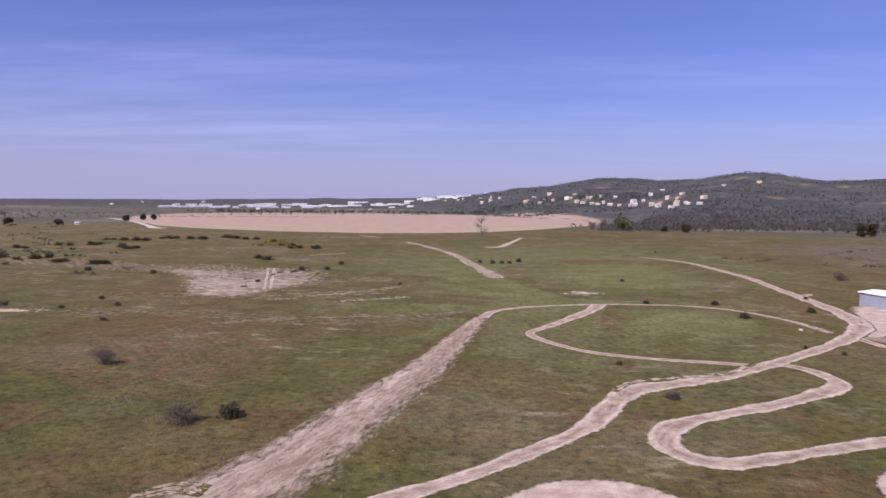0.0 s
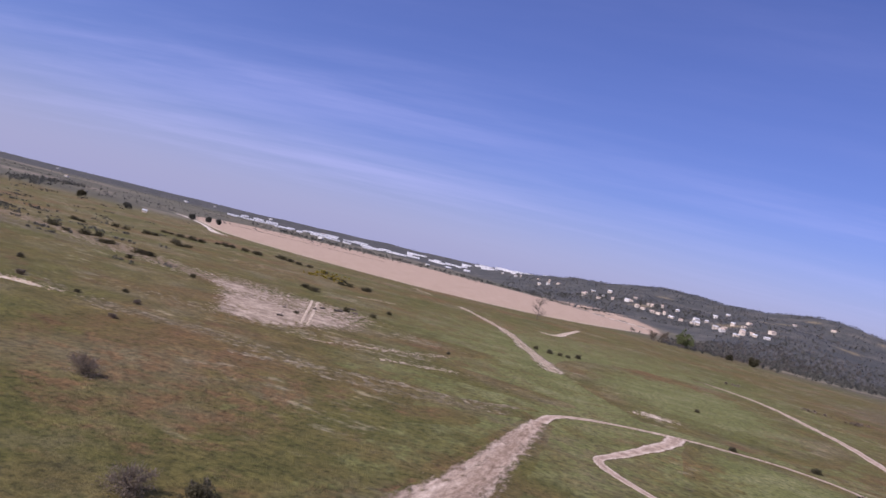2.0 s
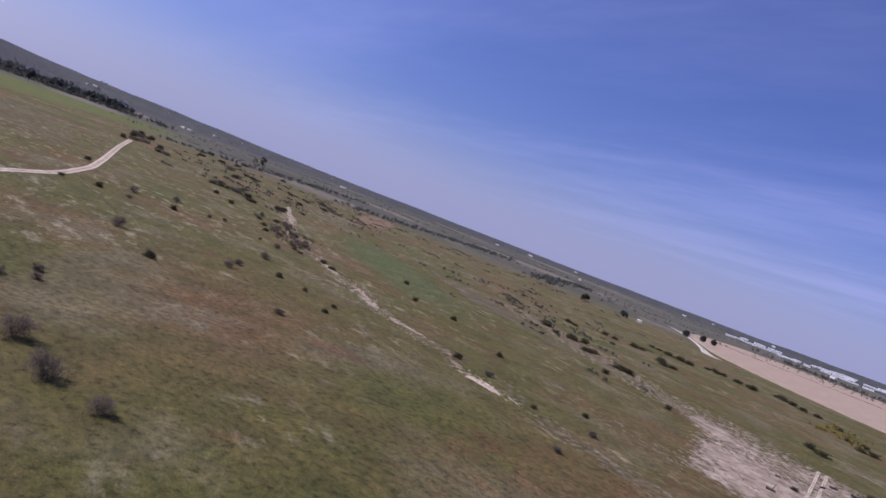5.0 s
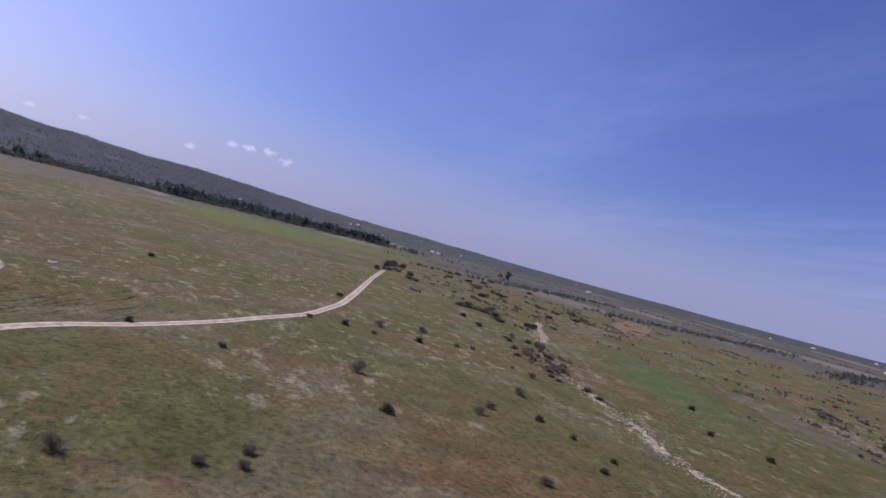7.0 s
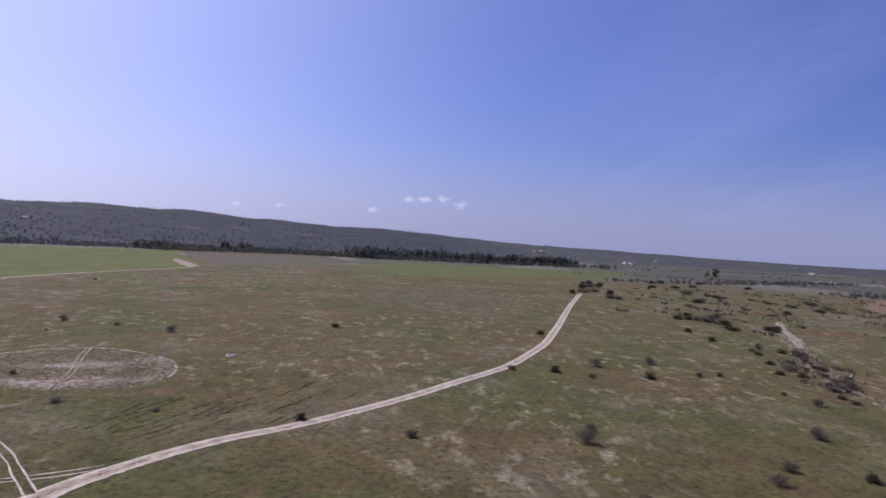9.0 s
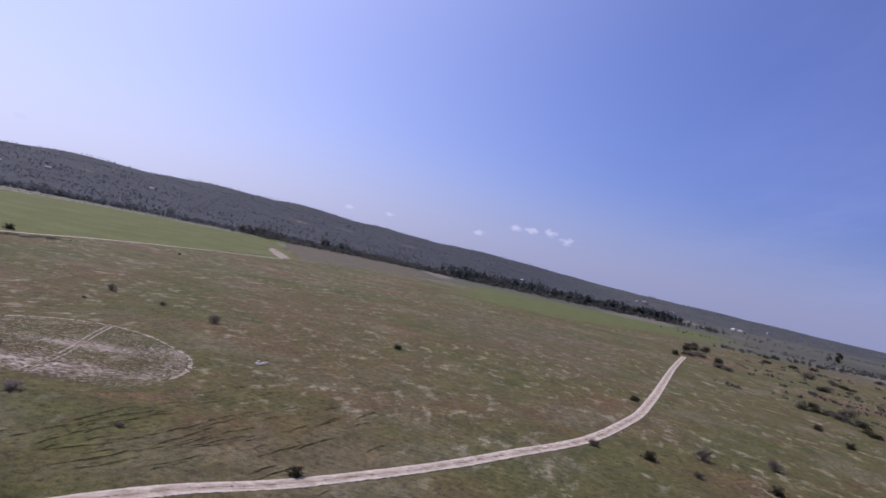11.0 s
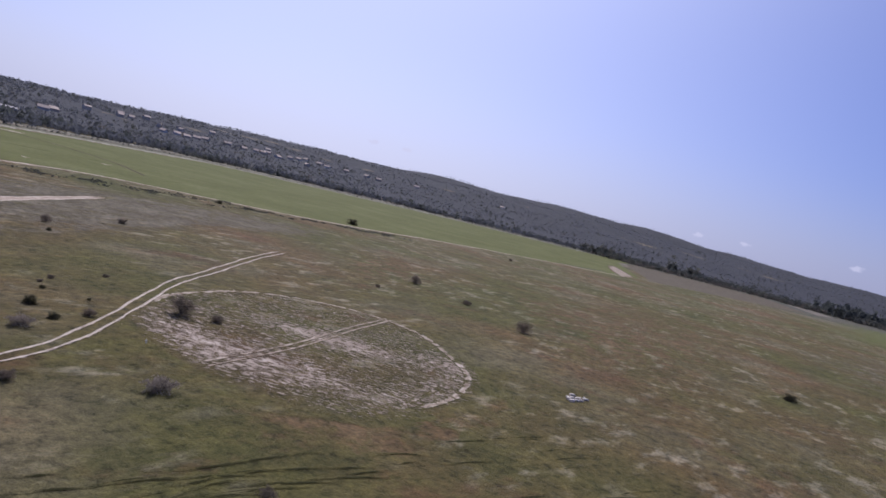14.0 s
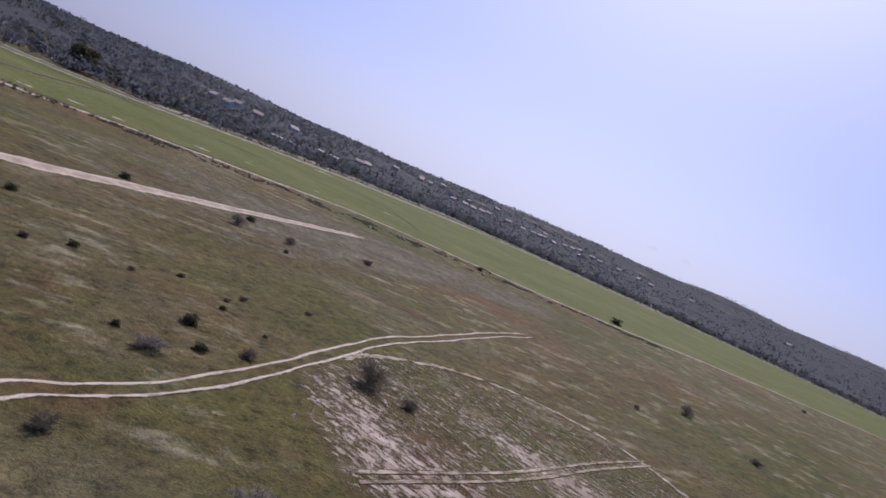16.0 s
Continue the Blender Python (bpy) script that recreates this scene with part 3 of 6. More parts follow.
# tracks and bare ground
strip("dirt_runway", [(-28, 46, 18), (-24.2, 60, 15.5), (-20, 75, 12), (-16.7, 90, 11.2), (-14.1, 101, 10.6), (-11.1, 115, 8.8), (-7.6, 140, 6.6), (-4.2, 164, 4.4)], RUNWAY, RUNWAY_CUT, "rough dirt runway with pale scraped soil", 0.07, wobble=0.25, berm=0.0)
strip("worn_sward", [(-28.5, 46, 24), (-25, 60, 21), (-20.8, 75, 17), (-17.3, 90, 15.5), (-14.6, 101, 14.5), (-11.5, 115, 12.5), (-7.8, 140, 9.5), (-4.2, 164, 6.5)], RUST, MOST_CUT, "rust-brown worn grass along the runway", 0.045, wobble=0.4, berm=0.0)
strip("dirt_road", [(-41.3, 42.2, 3.2), (-19, 55, 3.2), (-8.5, 63.1, 3.1), (-2.8, 68.1, 3.1), (4.5, 76.2, 3.2), (11.3, 84.9, 3.6), (16.7, 96.6, 4.6), (21.2, 103.2, 5.0), (29.7, 107.6, 4.6), (41.1, 116, 4.0), (53.3, 128, 3.6),
      (65, 140, 3.8), (74, 150, 4.6), (84.5, 166, 6.0), (89, 186, 5.4), (91.2, 209.3, 4.6), (93.2, 239.4, 4.0), (95, 286.5, 3.9), (87.5, 344.6, 3.6), (65.5, 375.8, 3.2)], TRACK, PLAIN_CUT, "pale dusty dirt road", 0.06, fade=(0, 20))
strip("dirt_track", [(-4, 164, 3.0), (-1, 174, 2.6), (8.4, 182, 2.2), (27.4, 190, 2.1), (38, 192, 2.0), (49.3, 192.3, 2.0), (58, 188.5, 2.0), (63.1, 183.5, 2.0), (67.5, 175.5, 2.0), (70.5, 168, 2.0), (72.8, 155.4, 2.0)], TRACK, PLAIN_CUT, "narrow dirt track round a grass island")
strip("dirt_track", [(27.4, 190, 4.6), (24, 179, 4.2), (15.6, 162.7, 3.2), (10.3, 153.1, 2.5), (6.6, 146, 2.4), (8.9, 138.9, 2.4), (16.8, 129.3, 2.4), (27.3, 124.5, 2.4), (36.7, 122.4, 2.6), (44.5, 120.6, 2.8)], TRACK, PLAIN_CUT, "narrow dirt track curling through grass", 0.055)
strip("dirt_track", [(48.5, 123.2, 2.6), (51.5, 120, 3.0), (53.2, 115.5, 3.6), (52.8, 109, 4.0), (47.3, 103.3, 3.9), (39.3, 97.2, 3.4), (30.6, 91.9, 3.2), (24.5, 88.1, 3.8), (20.7, 83.9, 4.3), (19.5, 78.9, 4.4), (21.6, 75, 4.2), (25.5, 74.1, 3.6), (32.6, 77.2, 3.3), (40.5, 81, 3.0), (55, 88, 2.9)],
      TRACK, PLAIN_CUT, "serpentine dirt track with churned bends", 0.065, 1.0)
strip("dirt_track", [(16.9, 101.3, 1.5), (19.9, 105.8, 1.5), (22.9, 108.2, 1.5), (30.7, 111.0, 1.5), (37.2, 114.0, 1.5), (44.4, 121.6, 1.5)], CHALK, MOST_CUT, "narrow pale track beside the dirt road", 0.075, 1.0, fade=(3, 3))
strip("dirt_track", [(75.6, 152.3, 2.63), (77.4, 140.9, 2.4), (83.2, 126.9, 2.39)], TRACK, PLAIN_CUT, "short dirt branch track")
patch("dirt_apron", [(-1.5, 60.5), (4.2, 66.4), (9.1, 68), (13.8, 67.4), (18.2, 62.6), (14.2, 54.9), (3.9, 52.9)], TRACK, "pale round dirt apron", "bare ground", 0.05)
patch("dirt_apron", [(36.8, 65.3), (38.9, 71.8), (43.1, 75), (47.2, 71.6), (45.1, 65.1)], TRACK, "pale round dirt apron", "bare ground", 0.05)
patch("yard", [(76, 148), (87, 172), (94, 190), (100, 200), (112, 204), (118, 186), (106, 165), (90, 150)], TRACK, "pale dusty yard", "bare ground", 0.05, edge=0.4)
strip("dirt_road", [(-150, 24, 4.2), (-156, 26.5, 4.0), (-162, 28, 3.7), (-168, 29.8, 3.4), (-174, 32.6, 3.2), (-181, 36.6, 3.1), (-188, 42, 3.0), (-196, 50, 2.95), (-206, 57.5, 2.95), (-223, 69, 3.0), (-236, 77.2, 3.1), (-248, 84.6, 3.1), (-262, 92, 3.1),
      (-280, 99.8, 3.1), (-307, 109.6, 3.1), (-340, 119, 3.1), (-372, 127.5, 3.1), (-424, 141, 3.1), (-470, 153, 3.1), (-530, 169.5, 3.2), (-578, 183, 3.2)], PALE_TRACK, ROAD_CUT, "pale dirt road bending over the pasture", 0.06, wobble=0.15)
strip("dirt_road", [(-150, 24, 4.4), (-124.7, 5.6, 4.4), (-89.8, 9.2, 3.6), (-41.3, 42.2, 3.2)], PALE_TRACK, PLAIN_CUT, "pale dirt road bending over the pasture", 0.06)
strip("wheel_track", [(-163.5, 27, 1.6), (-169, 22.5, 1.65), (-178, 15, 1.75), (-190.5, 1.2, 1.85), (-196, -1.8, 1.9), (-201, -4.5, 1.9), (-209, -11, 1.9), (-219, -20.5, 1.95), (-229, -30, 1.95), (-240, -38, 1.95), (-250, -45.5, 1.95), (-266, -57, 1.95), (-283, -67.5, 1.95)],
      PALE_TRACK, RUT_CUT, "two pale wheel ruts with grass between", 0.085, 0.8, fade=(0, 8))
strip("dirt_road", [(-155.9, -42.3, 4.48), (-187.6, -59.5, 4.61), (-201.5, -69.7, 4.3), (-218.7, -82.7, 3.97), (-233.8, -95.4, 3.66), (-247.8, -106.3, 3.36), (-266.9, -120.5, 2.44)], PALE_TRACK, PLAIN_CUT, "sandy dirt road ending in the grass", 0.06, fade=(0, 14))
strip("field_track", [(-100, -117, 3.2), (-179, -138, 3.2), (-203, -150, 3.2), (-245, -164, 3.0), (-289, -175, 2.8), (-335, -160, 2.8), (-380, -149, 2.8), (-463, -148, 2.6), (-545, -138, 2.4), (-645, -119, 2.4)], CHALK, PLAIN_CUT, "pale farm track along the green crop", 0.06)
strip("scraped_strip", [(-117, 553, 6), (-100, 532, 5), (-91, 520, 3)], CHALK, MOST_CUT, "broken strip of pale scraped soil", 0.06, fade=(6, 8))
strip("scraped_strip", [(-66, 474, 3), (-60, 458, 7), (-52, 440, 4), (-41, 412, 7), (-33, 390, 5), (-26, 366, 7.5), (-19, 338, 6), (-14, 311, 8), (-10, 296, 6), (-6, 277, 8), (-1, 252, 9)], CHALK, MOST_CUT, "broken strip of pale scraped soil", 0.06, fade=(6, 0))
strip("field_track", [(-560, 930, 8), (-524, 896, 9), (-437, 786, 6), (-372, 692, 7), (-337, 640, 12), (-322, 631, 10)], WHITE_DUST, PLAIN_CUT, "white dusty track at the corner of the ploughed field", 0.12)
strip("field_track", [(61, 1241, 14), (99, 1201, 14), (149, 1131, 10)], WHITE_DUST, PLAIN_CUT, "white track behind the ploughed field", 0.4)
patch("bare_ground", [(-91, 187), (-82, 192), (-73, 200), (-65, 216), (-60, 240), (-63, 264), (-76, 280), (-92, 282), (-110, 284), (-136, 290), (-150, 282), (-141, 264), (-122, 242), (-104, 216), (-96, 196)], BARE, "bare trampled soil among grass", "bare ground", 0.05, 18, 0.40, 0.40,
      ((-81, 197, 12, 8, 0.3, 0.55), (-72, 224, 11, 16, 0, 0.38), (-93, 219, 13, 17, 0.7, 0.48), (-86, 256, 15, 11, 0, 0.22), (-115, 250, 15, 8, -0.5, 0.38)))
strip("worn_sward", [(-129.5, 258, 30.1), (-179.9, 277.5, 35.2), (-227.9, 294.1, 31), (-298, 307.3, 24.9)], BARE, FAINT_CUT, "broken trampled soil among grass", 0.05, fade=(0, 40))
strip("worn_sward", [(-66, 184, 3), (-59, 190, 5), (-51, 197, 6), (-44, 204, 7), (-36, 215, 6), (-33, 224, 4)], CHALK, FAINT_CUT, "broken pale soil below the trampled ground", 0.056, fade=(4, 5))
strip("worn_sward", [(-46, 184, 3), (-40, 187, 5), (-31, 193, 5), (-24, 199, 3)], CHALK, FAINT_CUT, "broken pale soil below the trampled ground", 0.056, fade=(3, 4))
strip("worn_sward", [(-67, 146, 3), (-57, 150, 4), (-46, 157, 4), (-32, 163, 5), (-20, 165, 4), (-5, 176, 3)], STRAW, MOST_CUT, "broken line of straw-pale grass", 0.056, fade=(4, 6))
patch("sward", [(-37, 139), (-28, 147), (-19, 154), (-15, 148), (-22, 137), (-31, 131)], RUST, "rust-red sward beside the runway", "sward", 0.05, 10, 0.5, 0.8)
strip("worn_sward", [(-63.6, 194, 10.1), (-48.5, 201, 13.5), (-31, 207.7, 11.3)], STRAW, MOST_CUT, "broken pale grass below bare soil", 0.05, fade=(4, 8))
strip("worn_sward", [(-134.9, 167.9, 9.5), (-114.5, 162.1, 10.2), (-95.8, 157.2, 11.1), (-73.6, 159.3, 11.1), (-44.4, 152.5, 11), (-25.1, 158.8, 9.91), (-6, 167.9, 6.65)], STRAW, FAINT_CUT, "broken pale grass below a gully", 0.052, fade=(6, 6))
for off in (-0.9, 0.9):
    strip("wheel_rut", [(-94 + off * 1.3, 273, 1.0), (-82.5 + off * 1.2, 238, 0.9), (-72.5 + off * 1.1, 207, 0.9)], CHALK, PLAIN_CUT, "pale wheel rut over bare soil", 0.09)
patch("worn_sward", [(-234.2, 21.1), (-218.6, 30.2), (-230.2, 41.6), (-261.3, 38.7), (-286.3, 24.3), (-286, 6.6), (-267.8, 5.8)], RUST, "rust-brown sward beside the scraped circle", "sward", 0.03, 14, 0.5, 0.8)
patch("circle_sward", [(-214, -12), (-224, -22.5), (-236, -26), (-247, -24), (-255, -16), (-256, -5), (-251, 5), (-245, 12.5), (-235, 17), (-225, 18.2), (-218.5, 17), (-214.5, 11), (-212, 4), (-211.8, -4)], WORN, "brown worn sward of a scraped circle", "sward", 0.042, 16, 0.66, 0.14)
patch("scraped_circle", [(-214, -12), (-224, -22.5), (-236, -26), (-247, -24), (-255, -16), (-256, -5), (-251, 5), (-245, 12.5), (-235, 17), (-225, 18.2), (-218.5, 17), (-214.5, 11), (-212, 4), (-211.8, -4)], RING, "scraped circle of pale cracked soil", "bare ground", 0.05, 26, 0.34, 0.12,
      ((-215.5, -3.0, 4.0, 9.0, 0.0, 0.36), (-235.0, -3.0, 9.0, 3.2, 2.13, 0.44), (-221.0, 7.0, 4.0, 8.0, 0.3, 0.26), (-247.0, 9.0, 4.5, 5.0, 0.5, 0.28), (-234.0, 14.5, 9.0, 2.6, 0.2, 0.20), (-222.0, -16.0, 5.0, 3.0, 0.7, 0.16)))
strip("gully", [(-430, 235, 11), (-403, 227, 11), (-360, 216, 10), (-326, 205, 9), (-275, 183, 7), (-246, 175, 6), (-238, 173, 5.5)], BARE, FAINT_CUT, "eroded chalky gully", 0.05, fade=(30, 0))
strip("gully", [(-440, 256, 3), (-412, 243, 5), (-396, 236, 3), (-372, 226, 5), (-350, 217, 6), (-338, 211, 4), (-325, 204, 5)], CHALK, MOST_CUT, "pale washed-out head of a gully", 0.07, fade=(12, 8))
strip("gully", [(-250, 178, 8), (-224, 172, 7), (-201, 168, 7), (-178, 163, 8), (-160, 161.5, 7), (-144, 162, 6), (-128, 157, 7), (-108, 158, 5)], BARE, FAINT_CUT, "thin broken grass along a gully", 0.045, fade=(6, 8))
strip("gully", [(-240, 176.4, 2.0), (-231, 173.6, 4.2), (-224, 172.5, 2.6), (-216, 170.2, 4.2), (-208, 169, 2.0)], CHALK, MOST_CUT, "eroded chalky gully", 0.055, fade=(5, 5))
strip("gully", [(-201, 168.5, 2.0), (-193, 167.6, 4.2), (-188, 166, 2.4), (-180, 163.2, 4.6), (-171, 161, 2.0)], CHALK, MOST_CUT, "eroded chalky gully", 0.055, fade=(4, 3))
strip("gully", [(-168, 161, 2.0), (-163, 160.9, 4.0), (-156, 162.4, 2.6), (-149, 163.8, 1.8)], CHALK, MOST_CUT, "eroded chalky gully", 0.055, fade=(3, 4))
for x, y, wide in ((-268, 185, 4.5), (-253, 183.5, 4), (-243, 180, 3.6), (-282, 113, 5), (-277, 120, 5), (-244, 101, 3), (-237, 112, 3.4), (-216, 95, 2.8), (-388, 172, 6), (-385, 187, 7), (-437, 162, 9)):
    patch("worn_spot", [(x - wide, y - wide * 0.2), (x - wide * 0.2, y - wide * 0.6), (x + wide, y + wide * 0.1), (x + wide * 0.1, y + wide * 0.6)], STRAW, "straw-pale worn spot in the grass", "bare ground", 0.05, 8, 0.75, 0.8)
patch("gully_bank", [(-131, 153.5), (-124, 153.6), (-114, 155.5), (-108, 158), (-114, 160.5), (-125, 159)], CHALK, "eroded bank of pale chalky soil", "bare ground", 0.06, 14, 0.8, 0.7)
patch("sand_heap", [(-636, -117), (-660, -120), (-690, -129), (-805, -190), (-762, -179), (-690, -146)], BARE, "pinkish sandy corner of a field", "bare ground", 0.06, edge=0.5)

# ---- plants ----
def leaf_cloud(centres, radii, count, size, rng, hollow=0.55):
    """Small triangles thrown into ellipsoids: (n, 3) centres and radii, count of leaves each, size in metres each."""
    n = len(centres)
    way = rng.normal(size=(n, count, 3))
    way /= np.linalg.norm(way, axis=2, keepdims=True)
    reach = (hollow + (1 - hollow) * rng.rand(n, count, 1)) * (0.78 + 0.44 * rng.rand(n, count, 1))
    lumps = 1 + 0.22 * np.sin(way[..., :1] * 4 + rng.rand(n, 1, 1) * 6) + 0.16 * np.sin(way[..., 1:2] * 6 + rng.rand(n, 1, 1) * 6)
    mid = centres[:, None] + way * reach * lumps * radii[:, None]
    a = rng.normal(size=(n, count, 3, 3)) * (np.asarray(size).reshape(-1, 1, 1, 1) * (0.5 + rng.rand(n, count, 1, 1))) * 0.75
    verts = (mid[:, :, None] + a).reshape(-1, 3)
    return verts, np.arange(len(verts)).reshape(-1, 3)


def twigs(base, top_list):
    """Tapered three-sided limbs from (start, end, radius) rows."""
    verts, faces = [], []
    for a, b, r in top_list:
        a, b = np.array(a, float), np.array(b, float)
        d = b - a
        u = np.cross(d, (0.3, 0.5, 0.81))
        u /= np.linalg.norm(u) + 1e-9
        v = np.cross(d, u)
        v /= np.linalg.norm(v) + 1e-9
        k = len(verts)
        for end, rad in ((a, r), (b, r * 0.55)):
            for q in range(5):
                verts.append(end + rad * (u * math.cos(q * 1.2566) + v * math.sin(q * 1.2566)))
        faces += [(k + q, k + (q + 1) % 5, k + 5 + (q + 1) % 5, k + 5 + q) for q in range(5)]
    return np.array(verts) + np.array(base), np.array(faces)


def thing(name, label, category, group="", kind=""):
    return tagged(new(name), label, category, group, kind)


def under(parent, ob, label=""):
    ob.parent = parent
    if label:
        ob["label"] = label
    return ob


def make_shrub(seed, wide, high, leaf, label, bare=False):
    rng = np.random.RandomState(seed)
    top = thing("shrub", label, "shrub", "shrubs on the pasture")
    tips = []
    for _ in range(14 if bare else 8):
        a, out = rng.uniform(0, 6.283), rng.uniform(0.2, 0.5) * wide
        k = (0.35 * out * math.cos(a), 0.35 * out * math.sin(a), high * rng.uniform(0.3, 0.5))
        e = (out * math.cos(a), out * math.sin(a), high * rng.uniform(0.65, 1.05))
        limbs = [((0.05 * math.cos(a), 0.05 * math.sin(a), -0.1), k, 0.045), (k, e, 0.028)]
        tips.append(e)
        for _ in range(4 if bare else 1):
            f = np.array(e) + rng.normal(size=3) * (0.16 * wide, 0.16 * wide, 0.14 * high)
            limbs.append((k, f, 0.018))
            tips.append(f)
        v, f = twigs((0, 0, 0), limbs)
        under(top, mesh_object("stem", v, f, BARK))
    c = np.array(tips)
    c = np.vstack([c * (0.82, 0.82, 0.86), rng.normal(size=(22, 3)) * (wide * 0.2, wide * 0.2, high * 0.17) + (0, 0, high * 0.42)])
    low = rng.normal(size=(26, 3)) * (wide * 0.24, wide * 0.24, high * 0.08) + (0, 0, high * 0.2)
    c = np.vstack([c * (0.92, 0.92, 0.94), low])
    c[:, 2] = np.maximum(c[:, 2], 0.12 * high)
    r = np.tile([[wide * 0.19, wide * 0.19, high * 0.2]], (len(c), 1)) * rng.uniform(0.6, 1.25, (len(c), 1))
    v, f = leaf_cloud(c, r, 40 if bare else 46, np.full(len(c), 0.05 if bare else 0.08), rng, 0.2)
    v[:, 2] = np.maximum(v[:, 2], 0.0)
    under(top, mesh_object("crown", v, f, leaf))
    return top


SHRUBS = [make_shrub(11, 2.6, 1.5, LEAF_DARK, "dark round broom shrub on the grass"), make_shrub(12, 2.2, 1.7, LEAF_DARK, "dark upright broom shrub on the grass"),
          make_shrub(13, 3.0, 1.9, LEAF_DRY, "leafless grey-brown shrub on the grass", True), make_shrub(14, 2.4, 1.3, LEAF_DRY, "low twiggy grey shrub on the grass", True),
          make_shrub(15, 2.8, 1.2, LEAF_PALE, "low pale leafless shrub on the grass", True)]
used = set()


def place_shrub(kind, x, y, size=1.0, turn=None):
    m = pose(x, y, h(x, y) - 0.03, 0, 0, random.uniform(0, 360) if turn is None else turn)
    if kind in used:
        ob = copy_thing(SHRUBS[kind], m)
    else:
        ob = SHRUBS[kind]
        ob.matrix_basis = m
        used.add(kind)
    ob.scale = (size, size, size * random.uniform(0.9, 1.1))
    return ob


for kind, x, y, size in ((2, -66, 108, 1.4), (2, -39, 79.5, 1.4), (0, -34, 83, 1.35), (0, 60, 172, 1.2), (0, 41, 194, 0.8), (3, 25, 98, 0.9), (0, 21, 119, 0.5), (2, 128, 268, 1.8), (0, 81, 184, 1),
                         (0, 60, 138, 0.4), (0, 65, 133, 0.5), (2, -96, 70, 1.3), (2, -106, 68, 1.4), (2, -88, 74, 0.9), (3, -132, 73, 0.7), (2, -195, 97, 1.1), (3, -261, 142, 0.8), (2, -179, 120, 0.9),
                         (0, -153, 134, 0.7), (0, -202, 196, 0.9), (0, -149, 188, 0.9), (3, -90, 147, 0.8), (3, -99, 168, 0.8), (3, -193, 69, 0.8)):
    place_shrub(kind, x, y, size)
for kind, x, y, size in ((0, -167.5, 98, 1.05), (2, -204, 140, 1), (0, -182, 135, 0.95), (3, -186, 125, 1), (2, -232, 156, 0.9), (3, -263, 148, 0.8), (2, -276, 134, 1.1), (0, -255, 127, 1.15), (2, -269, 117, 1.2),
                         (0, -258, 104, 1.25), (3, -253, 112, 0.8), (3, -258, 93, 0.9), (0, -200, 50.5, 0.85), (0, -321, 40, 1.1), (3, -242, 154, 0.6),
                         (0, -172, 138, 0.6), (0, -204, -17.5, 0.62), (0, -204, -12, 0.5), (3, -208, -13, 0.6), (4, -200, -10, 0.8), (0, -198, -13, 0.35)):
    place_shrub(kind, x, y, size)
for kind, x, y, size in ((0, -208, -24, 0.3), (3, -209, -27, 0.3), (3, -211, -29, 0.35), (0, -205, -31, 0.35), (0, -195, -30, 0.45), (0, -191, -28, 0.35), (3, -200, -28, 0.3), (2, -219, -71, 0.9), (3, -219, -31, 0.35),
                         (0, -211, -19, 0.25), (2, -219.5, -13.5, 1.15), (3, -222, -10, 0.65), (2, -302, -42, 1), (3, -298, -24, 0.8), (2, -289, -4, 1.1), (3, -194, 3, 0.6), (0, -225, -62, 0.4), (3, -281, -36, 0.5),
                         (2, -228, -70, 0.7), (0, -398, -157, 2), (4, -203.6, 8.2, 0.95), (3, -468, -112, 0.8), (0, -223, -79, 0.7)):
    place_shrub(kind, x, y, size)
for kind, x, y, size in ((0, -208.5, 298.8, 1.66), (0, -158.3, 249.7, 1.28), (3, -143.5, 117.9, 0.94), (2, -96.5, 59, 1.24), (0, -264.4, 183.3, 1.11), (2, -321.5, 187.4, 1), (3, -279.7, 180.5, 0.98), (2, -307.1, 193, 1.13), (2, -294, 188.1, 1.05),
                         (3, -269.3, 179.8, 0.97), (0, -283.5, 187.3, 0.84), (2, -259.2, 176.4, 0.97), (0, -247.7, 173, 0.76), (3, -253.4, 174.7, 0.83), (0, -331, 112.4, 1.2), (1, -338.1, 177.7, 1.3), (0, -364.6, 179.4, 1.47), (0, -660, 203, 2.56),
                         (0, -697, 212, 2.88), (0, -711, 221, 3.12), (0, -717, 233, 2.47), (0, -590, 208, 2.4), (1, -579, 177, 2.08), (3, -137, 73.5, 0.83)):
    place_shrub(kind, x, y, size)
for kind, x, y, size in ((3, -203.6, 99.7, 0.83), (2, -129.9, 53.3, 0.96), (3, -131.7, 68, 0.83), (0, -184.4, 199.8, 0.99), (0, -234.7, 214.8, 1.04), (0, -159.9, 140.2, 0.66), (0, -201.7, -74.3, 0.77), (3, -200.6, 26.2, 0.5),
                         (3, -246.2, -77.4, 0.77), (0, -188.8, -43.8, 0.54), (3, -182.1, -33.1, 0.53), (0, -321.1, -149.6, 0.92), (0, 60, 195.1, 1.01),
                         (0, -9.4, 317.9, 0.96), (0, -3.7, 313, 1.19), (0, 0.8, 314.2, 0.95), (0, 4.2, 315.4, 0.95), (0, 8.7, 324.1, 1.2), (0, -78.8, 265.6, 1.27)):
    place_shrub(kind, x, y, size)
for kind, x, y, size in ((0, -69.4, 269.3, 1.15), (0, -81.8, 223.7, 0.79), (0, -70.2, 296, 1.06), (1, -129, 243.8, 1.04), (0, -109.9, 179.1, 0.68), (0, -137.7, 163.2, 0.96), (3, -127.1, 164.3, 0.93), (0, -110, 161.9, 0.67), (0, 91.7, 211.7, 0.67),
                         (0, 43.7, 248.8, 0.69), (0, -33.5, 226.4, 0.57)):
    place_shrub(kind, x, y, size)
rng = np.random.RandomState(63)
